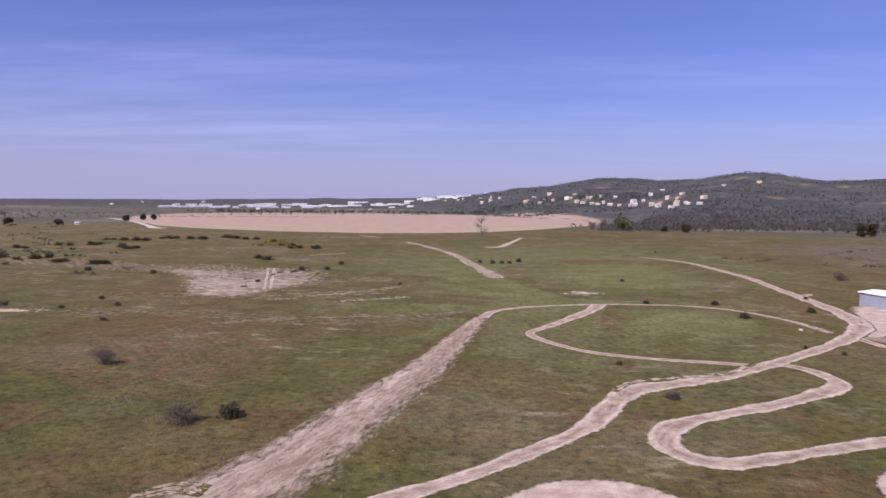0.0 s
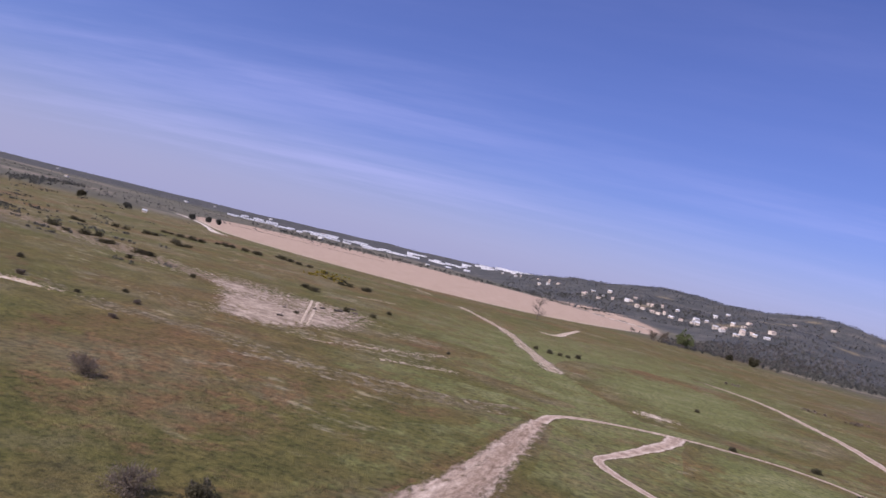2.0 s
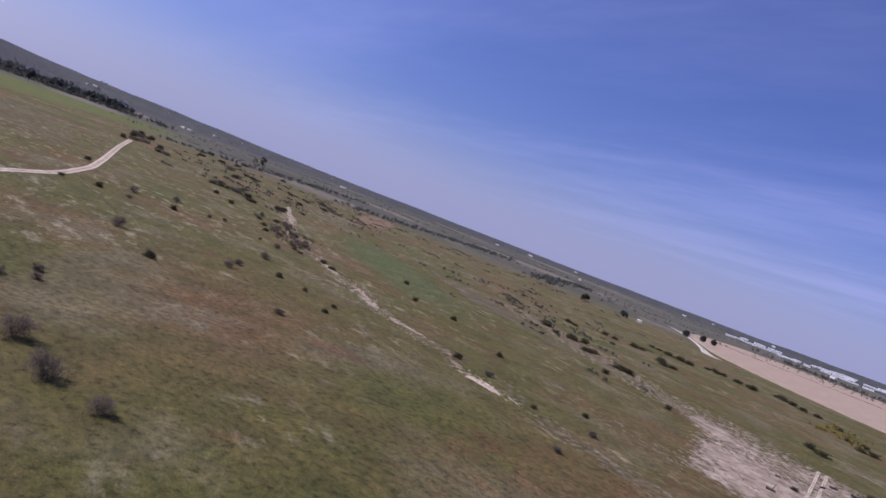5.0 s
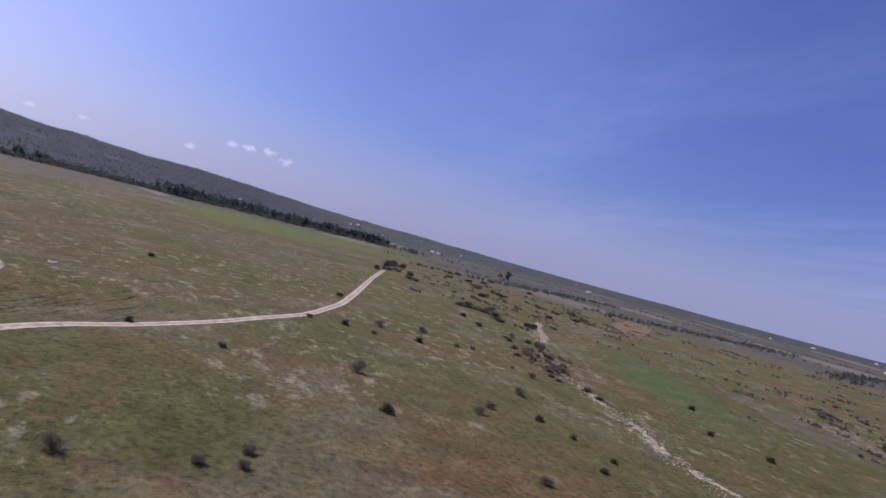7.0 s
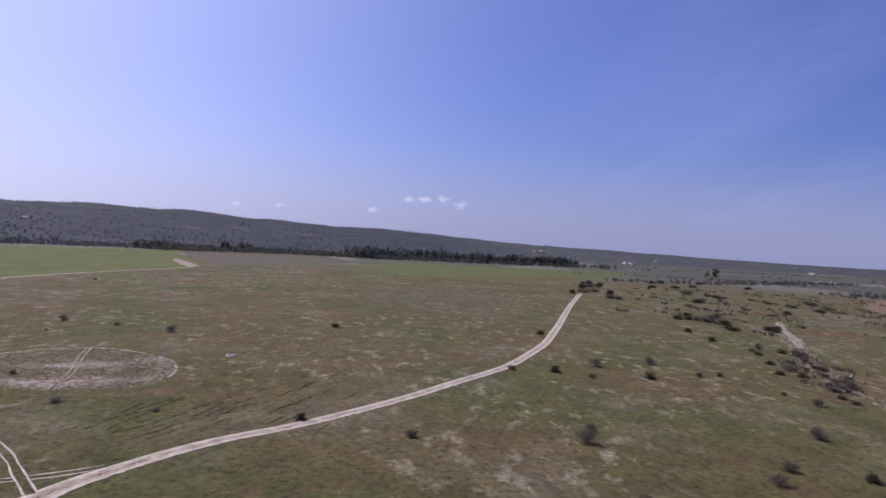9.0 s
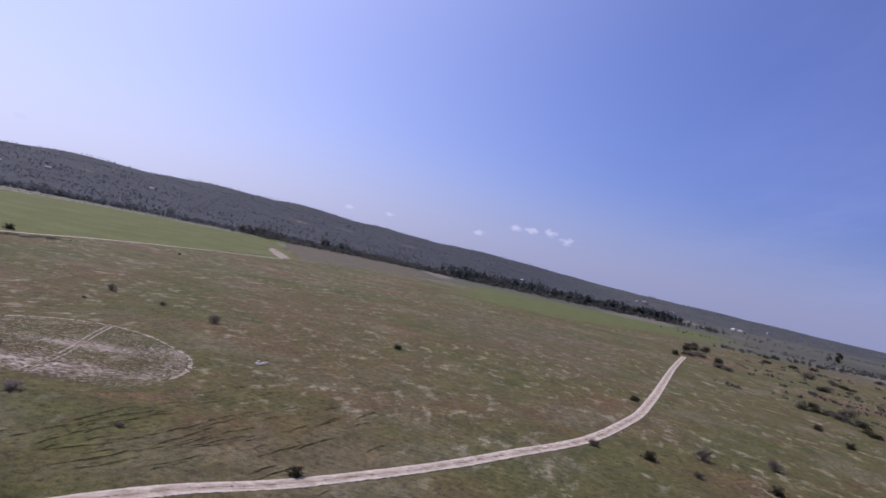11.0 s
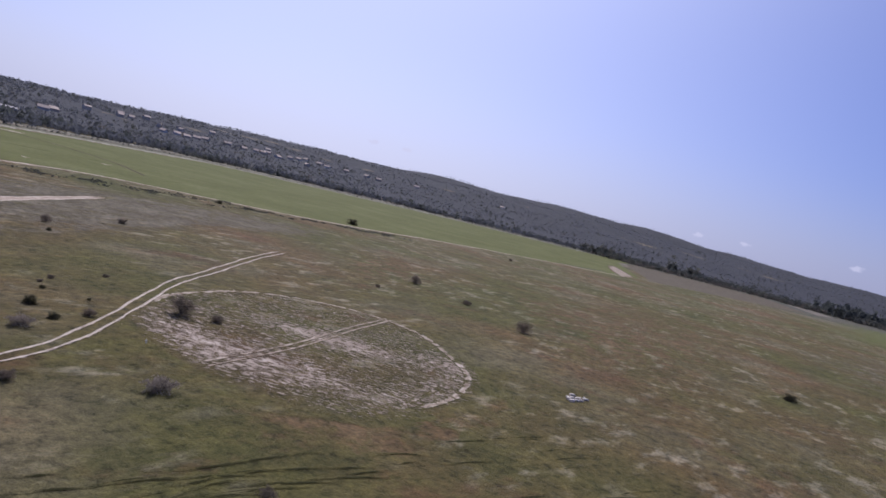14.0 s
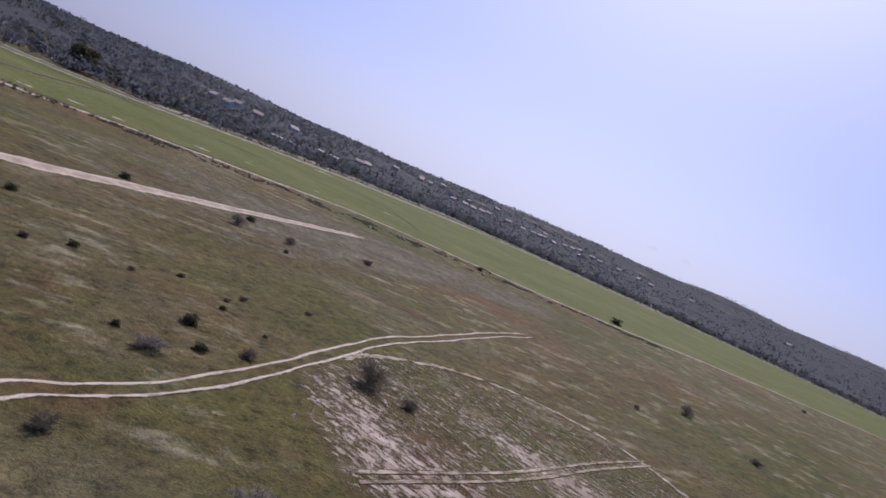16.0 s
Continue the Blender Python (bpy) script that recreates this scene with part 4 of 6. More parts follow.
for x, y in ((-261, 441), (-252, 436), (-243, 437), (-238, 462), (-230, 468), (-218, 464), (-207, 460), (-202, 486), (-190, 478), (-181, 472), (-155, 452), (-128, 412), (-115, 316), (-108, 388), (-122, 388), (-231, 297), (-216, 287), (-191, 279),
             (-261, 354), (-260, 382), (-244, 388), (-219, 379), (-205, 368), (-171, 275)):
    for k in range(2):
        bush = place_shrub(int(rng.choice([0, 0, 1])), x + k * rng.uniform(-8, 8), y + k * rng.uniform(-6, 6), rng.uniform(1.7, 2.8))
        bush.scale.z *= 0.62
rng = np.random.RandomState(64)
for x, y in ((-683, 215), (-694, 226), (-604, 190), (-611, 202), (-549, 197), (-835, 322), (-854, 338), (-736, 287), (-748, 314), (-782, 347), (-887, 395), (-644, 288), (-629, 297), (-552, 261), (-613, 303), (-813, 420)):
    for k in range(2):
        bush = place_shrub(int(rng.choice([0, 0, 1, 2, 3])), x + k * rng.uniform(-9, 9), y + k * rng.uniform(-4, 4), rng.uniform(2.4, 3.3))
        bush.scale.z *= 0.65
for x, y in ((-420, 196), (-441, 209), (-418, 204), (-416, 210), (-436, 222), (-412, 215), (-379, 205), (-393, 228), (-382, 225), (-490, 287), (-549, 324), (-595, 360), (-580, 320), (-544, 344), (-521, 324)):
    for k in range(2):
        bush = place_shrub(int(rng.choice([0, 0, 1, 2, 3])), x + k * rng.uniform(-9, 9), y + k * rng.uniform(-4, 4), rng.uniform(1.5, 2.4))
        bush.scale.z *= 0.65
for x, y in ((-316, 182), (-307, 180), (-314, 192), (-294, 183), (-277, 175), (-268, 173), (-305, 193), (-285, 186), (-281, 186), (-256, 173), (-249, 170), (-262, 181), (-254, 178), (-241, 167), (-236, 167), (-229, 173), (-220, 172), (-270, 168), (-289, 175)):
    for k in range(1):
        bush = place_shrub(int(rng.choice([0, 0, 1, 2, 3])), x + k * rng.uniform(-9, 9), y + k * rng.uniform(-4, 4), rng.uniform(0.9, 1.5))
        bush.scale.z *= 0.65


def make_tree(name, seed, x, y, high, wide, leaf, label, crown_from=0.3, limb_count=14, leaves=90, leaf_size=0.3, trunk=0.3):
    rng = np.random.RandomState(seed)
    top = thing(name, label, "tree")
    rows, tips = [((0, 0, -0.3), (0.1, 0.05, high * 0.45), trunk), ((0.1, 0.05, high * 0.45), (0.0, 0.1, high * 0.85), trunk * 0.55)], []
    for i in range(limb_count):
        s = rng.uniform(crown_from, 0.85)
        a = i * 2.4 + rng.uniform(-0.4, 0.4)
        out = wide * 0.5 * math.sin(min(1, (1.05 - s) / (1.05 - crown_from) + 0.25) * 1.57) * rng.uniform(0.7, 1.0)
        e = np.array([out * math.cos(a), out * math.sin(a), high * (s + rng.uniform(0.08, 0.2))])
        k = np.array([0.05, 0.05, high * s * 0.9])
        limbs = [(k, e, trunk * 0.28)]
        tips.append(e)
        for _ in range(4):
            w = k + (e - k) * rng.uniform(0.4, 1) + rng.normal(size=3) * wide * 0.10
            limbs.append((k + (e - k) * 0.45, w, trunk * 0.12))
            tips.append(w)
        v, f = twigs((0, 0, 0), limbs)
        under(top, mesh_object("branch", v, f, BARK))
    v, f = twigs((0, 0, 0), rows)
    under(top, mesh_object("trunk", v, f, BARK))
    c = np.array(tips)
    r = np.tile([[wide * 0.13, wide * 0.13, wide * 0.11]], (len(c), 1)) * rng.uniform(0.7, 1.3, (len(c), 1))
    v, f = leaf_cloud(c, r, leaves, np.full(len(c), leaf_size), rng, 0.2)
    under(top, mesh_object("crown", v, f, leaf))
    top.matrix_basis = pose(x, y, h(x, y) - 0.1, 0, 0, seed * 37)
    return top


make_tree("bare_tree", 21, -16, 558, 17, 12, LEAF_DRY, "leafless grey tree standing alone by the ploughed field", 0.18, 24, 12, 0.16, 0.4)


def woods(name, centres, sizes, leaf, label, leaves=26, seed=1, slim=1.0, squat=1.0, blade=0.15):
    """Far trees that nobody could count, as one mass of small clumps."""
    rng = np.random.RandomState(seed)
    c = np.array(centres, float)
    s = np.asarray(sizes, float)
    z = height(c[:, 0], c[:, 1])
    crown = np.stack([c[:, 0], c[:, 1], z + s * 0.5 * squat], 1)
    radii = np.stack([s * 0.42 / slim, s * 0.42 / slim, s * 0.48 * squat], 1) * rng.uniform(0.75, 1.25, (len(s), 3))
    v, f = leaf_cloud(crown, radii, int(leaves * 1.4), s * blade, rng, 0.15)
    return tagged(mesh_object(name, v, f, leaf), label, "trees", kind="stuff")


def polar(heading, far, x0=-90.0, y0=50.0):
    a = np.radians(heading)
    return np.stack([x0 - np.sin(a) * far, y0 + np.cos(a) * far], -1)


def on_slope(heading, lean, start, x0=0.0, y0=0.0, z0=27.0):
    """Where a look-out from a point over the pasture meets the rising ground, past a given distance."""
    a = radians(heading)
    for away in range(start, 3400, 10):
        x, y = x0 - math.sin(a) * away, y0 + math.cos(a) * away
        if h(x, y) >= z0 + away * math.tan(radians(lean)):
            return x, y
    return None


# open places on the wooded slopes: pale fields, and the ground about the houses
OPEN = []


def clearing(heading, lean, start, x0, y0, z0, long, deep, soil_kind, label):
    found = on_slope(heading, lean, start, x0, y0, z0)
    if found is None:
        return
    rng = random.Random(heading)
    a = radians(heading)
    rim = []
    for k in range(14):
        b = k / 14 * 2 * math.pi
        u, v = long * math.cos(b) * rng.uniform(0.7, 1.15), deep * math.sin(b) * rng.uniform(0.7, 1.15)
        rim.append((found[0] + u * math.cos(a) - v * math.sin(a), found[1] + u * math.sin(a) + v * math.cos(a)))
        OPEN.append((found[0] + 0.55 * (rim[-1][0] - found[0]), found[1] + 0.55 * (rim[-1][1] - found[1]), deep * 0.7))
    patch("clearing", rim, soil_kind, label, "field", 0.4, 8, 0.62, 0.85)


for heading, lean, long, deep in ((147.0, 0.45, 26, 22), (144.7, 0.95, 40, 30), (142.6, 0.95, 36, 30), (141.0, 1.05, 36, 28), (139.0, 0.95, 30, 26), (136.4, 0.8, 22, 20), (132.9, 0.85, 24, 20), (153.3, 0.05, 16, 16),
                                  (152.0, -0.1, 14, 14), (163.6, -0.9, 12, 14), (168.2, -0.5, 16, 18), (170.3, -0.5, 16, 20), (126.0, 0.9, 30, 24)):
    clearing(heading, lean, 360, -181.5, 46.6, 19.6, long, deep, SCRUBBED, "pale grassy clearing on a wooded slope")
for heading, lean, long, deep in ((110.7, 0.2, 60, 40), (108.7, 0.15, 50, 34), (105.4, 0.28, 70, 44), (101.4, 0.22, 60, 40), (99.8, 0.1, 50, 40), (118.0, 0.75, 36, 30)):
    clearing(heading, lean, 900, -79.4, 69.0, 30.9, long, deep, SCRUBBED, "pale grassy clearing on a wooded slope")
for heading, lean, long, deep in ((352.0, 1.33, 40, 30), (350.6, 1.0, 36, 30), (344.6, 1.25, 44, 26), (343.3, 1.43, 40, 26), (341.4, 2.1, 26, 40), (334.5, 1.4, 26, 30), (337.0, 1.55, 20, 26), (336.4, 1.95, 18, 40), (335.9, 2.15, 16, 36),
                                  (338.8, 0.6, 40, 30), (347.0, 0.35, 60, 40), (353.5, 0.3, 60, 40), (331.5, 0.3, 40, 34)):
    clearing(heading, lean, 900, 0.0, 0.0, 27.8, long, deep, SCRUBBED, "pale clearing on the hillside")
HOMES = []
for heading, lean in ((4.8, 0.5), (3.6, 0.16), (2.2, 0.77), (0.9, 0.15), (0.1, 0.39), (358.0, 0.04), (356.8, 0.02), (357.3, 0.47), (356.0, 0.72), (353.3, 0.09), (352.6, 0.01), (352.1, -0.03), (351.1, -0.09), (350.4, -0.11), (349.3, 0.14),
                      (349.2, -0.14), (347.9, -0.08), (347.4, -0.16), (346.4, -0.22), (345.6, 0.85), (344.0, 0.53), (344.3, 0.08), (346.7, 0.46), (348.0, 0.74), (342.6, 1.5), (340.1, 1.74), (347.1, 1.13), (354.0, 0.73), (354.6, 0.38)):
    found = on_slope(heading, lean, 1340 if not 330 < heading < 349 else 1150)
    if found:
        HOMES.append((*found, heading))
        OPEN.append((*found, 16.0))
RIDGE_HOMES = []
for heading, lean in ((148.3, -0.12), (147.6, -0.14), (146.8, -0.08), (146.1, 0.0), (145.7, 0.6), (140.3, 0.07), (139.3, 0.22), (138.6, 0.3), (138.0, 0.4), (136.9, 0.35), (136.2, 0.25), (132.8, 0.32), (131.8, 0.25), (152.5, 0.28),
                      (151.7, 0.2), (149.3, -0.2), (144.4, 0.05), (143.1, 0.02), (142.1, 0.1), (141.2, 0.14), (134.6, 0.32), (128.5, 0.5), (121.0, 0.6), (170.0, -0.8), (168.9, -0.9), (168.2, -0.6), (166.6, -0.7), (163.6, -0.6), (157.7, -0.7), (157.1, -0.65)):
    found = on_slope(heading, lean, 350, -189.0, 37.0, 18.4)
    if found:
        RIDGE_HOMES.append((*found, heading))
        OPEN.append((*found, 9.0))
        for k in (12.0, 22.0):
            OPEN.append((found[0] + k * math.sin(radians(heading)), found[1] - k * math.cos(radians(heading)), 8.0))
SHEDS = [(*on_slope(163.5, -1.95, 420, -181.5, 46.6, 19.6), 22.0), (*on_slope(159.9, -1.4, 420, -181.5, 46.6, 19.6), 24.0)]
OPEN.extend((x, y, 17.0) for x, y, _ in SHEDS)
OPEN_AT = np.array(OPEN)


def in_the_open(at):
    """Whether a place lies in one of the clearings or beside a house."""
    free = np.zeros(len(at), bool)
    for x, y, reach in OPEN_AT:
        free |= np.hypot(at[:, 0] - x, at[:, 1] - y) < reach
    return free


def slope_woods(low, high, count, sizes, leaf, label, seed, thin, bias=1.0, squat=0.8, leaves=6):
    """Trees over the slope between two headings, thinned by a soft pattern and left out in the clearings."""
    rng = np.random.RandomState(seed)
    az = rng.uniform(low, high, count)
    ridge, foot = np.interp(az, R_AZ, R_FAR), np.interp(az, R_AZ, R_FOOT)
    foot = np.where(az > 343, np.maximum(foot, 1330), foot)
    away = foot + (ridge * 1.04 - foot) * rng.rand(count) ** bias
    at = polar(az, away)
    keep = (waves(*at.T, 170, seed) + rng.normal(size=count) * 0.35 > thin) & ~in_the_open(at)
    return woods("woodland", at[keep], rng.uniform(*sizes, count)[keep], leaf, label, leaves, seed, 0.8, squat, 0.2 if leaves > 8 else 0.28)


slope_woods(88, 212, 34000, (2.0, 3.8), LEAF_HAZY, "dark evergreen forest on a long ridge", 31, -0.5, 1.0, 0.7)
slope_woods(88, 212, 5000, (3.0, 6.0), LEAF_PINE, "dark evergreen woods on the lower ridge", 33, 0.1, 2.8, 0.85, 12)
slope_woods(98, 200, 3000, (3.0, 6.5), LEAF_WOOD, "grey-green trees on the lower slope", 35, 0.1, 3.0, 0.85, 12)
slope_woods(98, 200, 1500, (2.5, 5.0), LEAF_BROWN, "leafless trees on the lower slope", 37, 0.2, 3.2, 0.8, 12)
slope_woods(298, 362, 13000, (2.0, 4.2), LEAF_HAZY, "dark scrub and pines on rolling hills", 32, -0.3, 0.9, 0.7)
slope_woods(298, 362, 6000, (2.5, 5.5), LEAF_WOOD, "grey-green woods on rolling hills", 38, 0.1, 1.6, 0.8, 16)
slope_woods(298, 362, 4000, (2.5, 5.5), LEAF_BROWN, "leafless brown woods on rolling hills", 36, 0.2, 2.0, 0.8, 16)
# belts of trees over the plain
rng = np.random.RandomState(5)
az = rng.uniform(2, 100, 20000)
far = 950 + 2900 * rng.rand(20000) ** 1.2
thin = np.sin(far / 70 + az * 0.10 + 0.8 * waves(*polar(az, far).T, 700, 13)) + 0.35 * waves(*polar(az, far).T, 300, 12) > 0.92
woods("woodland", polar(az, far)[thin], rng.uniform(3, 6.5, 20000)[thin], LEAF_WOOD, "grey-green belts of trees across the plain", 9, 33)
az, far = rng.uniform(2, 100, 12000), 900 + 2900 * rng.rand(12000)
thin = np.sin(far / 110 + az * 0.16 + 0.8 * waves(*polar(az, far).T, 600, 14)) > 0.93
woods("woodland", polar(az, far)[thin], rng.uniform(2.5, 5.5, 12000)[thin], LEAF_PINE, "dark hedges across the plain", 10, 39)


# mixed trees between the pasture and the hills
line = np.array([(100, 710), (138, 730), (168, 741), (203, 762), (247, 812), (281, 841), (333, 858), (383, 849), (457, 815), (556, 766)], float)
for count, leaf, sizes, label, seed in ((1500, LEAF_BROWN, (2.0, 5.0), "leafless grey-brown trees below the hills", 71), (800, LEAF_WOOD, (2.0, 4.5), "grey-green trees below the hills", 72),
                                        (260, LEAF_PINE, (2.5, 5.0), "dark evergreens below the hills", 73)):
    rng = np.random.RandomState(seed)
    run = rng.uniform(0, len(line) - 1.001, count)
    at = line[run.astype(int)] + (line[run.astype(int) + 1] - line[run.astype(int)]) * (run % 1)[:, None]
    at = at + rng.normal(size=(count, 2)) * 5 + (rng.rand(count) ** 1.4)[:, None] * (80, 330)
    woods("woodland", at, rng.uniform(*sizes, count), leaf, label, 18, seed)


# ---- buildings ----
def box(bm, x0, y0, z0, x1, y1, z1):
    made = bmesh.ops.create_cube(bm, size=1)["verts"]
    for v in made:
        v.co = Vector((x0 if v.co.x < 0 else x1, y0 if v.co.y < 0 else y1, z0 if v.co.z < 0 else z1))


def part(name, bm, mat, parent, label=""):
    me = bpy.data.meshes.new(name)
    bm.to_mesh(me)
    bm.free()
    me.materials.append(mat)
    return under(parent, new(name, me), label)


def gable(bm, wide, deep, low, rise, over=0.4):
    a, b = wide / 2 + over, deep / 2 + over
    pts = [(-a, -b, low), (a, -b, low), (a, b, low), (-a, b, low), (-a, 0, low + rise), (a, 0, low + rise)]
    vs = [bm.verts.new(p) for p in pts] + [bm.verts.new((p[0], p[1], p[2] + 0.25)) for p in pts]
    for q in ((0, 1, 5, 4), (2, 3, 4, 5)):
        bm.faces.new([vs[i] for i in reversed(q)])
        bm.faces.new([vs[i + 6] for i in q])
    for q in ((0, 1), (1, 5), (5, 2), (2, 3), (3, 4), (4, 0)):
        bm.faces.new([vs[q[0]], vs[q[1]], vs[q[1] + 6], vs[q[0] + 6]])


def make_house(x, y, turn, wide, deep, high, wall, roof, rise, label, name="house", panes=3, group="houses of the village"):
    top = thing(name, label, "house", group)
    bm = bmesh.new()
    box(bm, -wide / 2, -deep / 2, -2.5, wide / 2, deep / 2, high)
    if rise > 0:
        for s in (-1, 1):
            tri = [bm.verts.new((s * wide / 2, -deep / 2, high)), bm.verts.new((s * wide / 2, deep / 2, high)), bm.verts.new((s * wide / 2, 0, high + rise))]
            bm.faces.new(tri if s > 0 else tri[::-1])
    part("wall", bm, wall, top)
    bm = bmesh.new()
    gable(bm, wide, deep, high, max(rise, 0.3))
    part("roof", bm, roof, top)
    for s in (-1, 1):
        for i in range(panes):
            px = (i + 0.5) / panes * wide - wide / 2
            bm = bmesh.new()
            box(bm, px - wide / panes * 0.13, s * deep / 2 - 0.05, high * 0.5, px + wide / panes * 0.13, s * deep / 2 + 0.06, high * 0.8)
            part("window", bm, GLASS_DARK, top)
    top.matrix_basis = pose(x, y, h(x, y), 0, 0, turn)
    return top


rng = np.random.RandomState(8)
spots = [(x, y) for x, y, _ in HOMES]
for i in range(26):
    heading = rng.uniform(-15.5, 6)
    lean = np.interp(heading, [-14, -6.7, 0.7, 6.2], [0.05, 0.1, 0.15, 0.1]) + rng.uniform(-0.2, 0.45)
    found = on_slope(heading, lean, 1340 if heading > -11 else 1150)
    if found:
        spots.append(found)
for i, (x, y) in enumerate(spots):
    storeys = rng.choice([1, 1, 2])
    wall = WHITE_WALL if rng.rand() < (0.42 if i < len(HOMES) else 0.15) else CREAM_WALL
    wide = rng.uniform(7, 11) if i < len(HOMES) else rng.uniform(5, 8)
    make_house(x, y, rng.uniform(-35, 35), wide, rng.uniform(6, 9), 2.4 * storeys + 0.3, wall, TILE_ROOF if rng.rand() < 0.6 else GREY_ROOF,
               rng.uniform(1.2, 2.0), "small white village house among trees" if wall is WHITE_WALL else "small cream village house among trees")
spots = np.array(spots)
at = spots[rng.randint(0, len(spots), 700)] + rng.normal(size=(700, 2)) * (34, 60) + (6, 6)
woods("garden_trees", at, rng.uniform(2.0, 4.5, 700), LEAF_BROWN, "leafless trees between village houses", 16, 37)
at = spots[rng.randint(0, len(spots), 380)] + rng.normal(size=(380, 2)) * (34, 60) + (6, 6)
woods("garden_trees", at, rng.uniform(2.0, 4.5, 380), LEAF_PINE, "dark evergreens between village houses", 16, 38)
for i in range(64):
    heading, away = -1 + i * 0.43 + rng.uniform(-0.4, 0.4), rng.uniform(2450, 2950)
    x, y = polar(heading, away)
    make_house(x, y, heading + rng.uniform(-6, 6), rng.uniform(18, 62), rng.uniform(16, 30), rng.uniform(2.6, 5.2), METAL_WHITE, GREY_ROOF, 1.5,
               "long white industrial hall across the plain", "warehouse", 3, "industrial halls")
make_house(109.1, 194.1, -72, 17.9, 10.1, 3.69, SHADED_SHEET, METAL_WHITE, 0.5, "sheet-metal shed with shade-toned walls and a white roof", "shed", 0, "")

# ---- single trees ----
make_tree("tree", 22, 130, 747, 15.3, 17.1, LEAF_FRESH, "rounded tree in fresh green leaf", 0.15, 20, 60, 0.5, 0.4)
make_tree("tree", 23, 109, 743, 10.8, 10.8, LEAF_DRY, "leafless brownish tree at the field corner", 0.2, 16, 22, 0.3, 0.3)
make_tree("tree", 24, 98, 748, 9, 9, LEAF_DRY, "leafless brownish tree at the field corner", 0.2, 16, 22, 0.3, 0.3)
make_tree("tree", 25, 188, 715, 8.1, 9, LEAF_DARK, "dark round evergreen tree", 0.1, 18, 70, 0.4, 0.3)
make_tree("tree", 26, 170, 729, 4.5, 6.3, LEAF_DARK, "low dark evergreen tree", 0.1, 14, 60, 0.35, 0.25)
make_tree("tree", 27, 336, 669, 11.7, 8.1, LEAF_DARK, "dark evergreen tree beside another", 0.1, 18, 70, 0.45, 0.35)
make_tree("tree", 28, 347, 671, 11.7, 9, LEAF_DARK, "dark evergreen tree beside another", 0.1, 18, 70, 0.45, 0.35)
make_tree("tree", 29, -194.4, -296, 10.5, 13, LEAF_DARK, "dark broad evergreen tree behind the crop", 0.1, 20, 90, 0.35, 0.35)
make_tree("tree", 30, -466, 814, 7.12, 6.64, LEAF_WOOD, "grey-green tree by the field track", 0.2, 18, 50, 0.5, 0.4)
make_tree("tree", 31, -470, 863, 7.3, 6.82, LEAF_WOOD, "grey-green tree by the field track", 0.2, 18, 50, 0.5, 0.4)
make_tree("tree", 32, -471, 892, 7.39, 6.9, LEAF_WOOD, "grey-green tree by the field track", 0.2, 18, 50, 0.5, 0.4)
make_tree("tree", 33, -493, 646, 7.2, 9, LEAF_DARK, "dark tree on the plain", 0.2, 14, 50, 0.4, 0.3)
make_tree("tree", 34, -451, 663, 6.3, 7.2, LEAF_WOOD, "grey-green tree beside a white cottage", 0.2, 14, 50, 0.4, 0.3)
make_tree("pine_tree", 35, -1180, 170, 17, 10, LEAF_PINE, "tall dark pine before the wood", 0.35, 16, 60, 0.45, 0.35)
make_tree("pine_tree", 36, -1370, 285, 15, 18, LEAF_PINE, "broad umbrella pine at the wood edge", 0.55, 18, 60, 0.55, 0.4)
make_tree("pine_tree", 37, -1330, 305, 16, 10, LEAF_PINE, "tall dark pine at the wood edge", 0.3, 16, 60, 0.5, 0.4)
make_tree("tree", 38, -1180, 540, 15, 9, LEAF_DARK, "slim dark cypress on the plain", 0.1, 16, 60, 0.4, 0.3)
make_tree("tree", 39, -1130, 505, 11, 9, LEAF_DRY, "leafless tree on the plain", 0.2, 16, 24, 0.3, 0.3)


def belt(points, count, spread, low, high, leaf, label, seed, leaves=24, slim=1.0, name="tree_belt"):
    """Trees along a line, or bushes in low thickets about it."""
    rng = np.random.RandomState(seed)
    line = spline(points, 4.0)
    if name == "tree_belt":
        at = line[rng.randint(0, len(line), count)] + rng.normal(size=(count, 2)) * spread
        return woods(name, at, rng.uniform(low, high, count), leaf, label, leaves, seed, slim)
    nests = line[rng.randint(0, len(line), count // 4)] + rng.normal(size=(count // 4, 2)) * spread
    way = rng.uniform(-0.5, 0.9, count // 4)
    pick = rng.randint(0, count // 4, int(count * 1.6))
    run, side = rng.normal(size=len(pick)) * high * 1.3, rng.normal(size=len(pick)) * high * 0.45
    at = nests[pick] + np.stack([run * np.cos(way[pick]) - side * np.sin(way[pick]), run * np.sin(way[pick]) + side * np.cos(way[pick])], 1)
    return woods(name, at, rng.uniform(low, high, len(pick)) * 0.8, leaf, label, leaves, seed, 0.8, 0.7)


belt([(-1230, -40), (-1300, 20), (-1330, 110), (-1340, 200), (-1400, 300), (-1430, 350)], 210, 22, 11, 20, LEAF_PINE, "dense dark pine wood beyond the crop", 41, 40, 1.2)
belt([(-824, 273), (-882, 401), (-974, 516), (-1100, 638), (-1186, 778)], 220, 8.72, 2.91, 5.81, LEAF_WOOD, "dark hedge across the plain", 42)
belt([(-740, 454), (-799, 613), (-889, 803), (-972, 1000)], 240, 13.1, 2.82, 6.57, LEAF_WOOD, "dark hedge across the plain", 43)
belt([(-583, 667), (-664, 767), (-757, 899), (-849, 1099)], 200, 13.3, 2.86, 6.67, LEAF_WOOD, "dark hedge across the plain", 44)
belt([(-702, 1500), (-302, 1601), (99, 1621), (299, 1501)], 300, 25, 5, 10, LEAF_WOOD, "line of trees across the plain", 46)
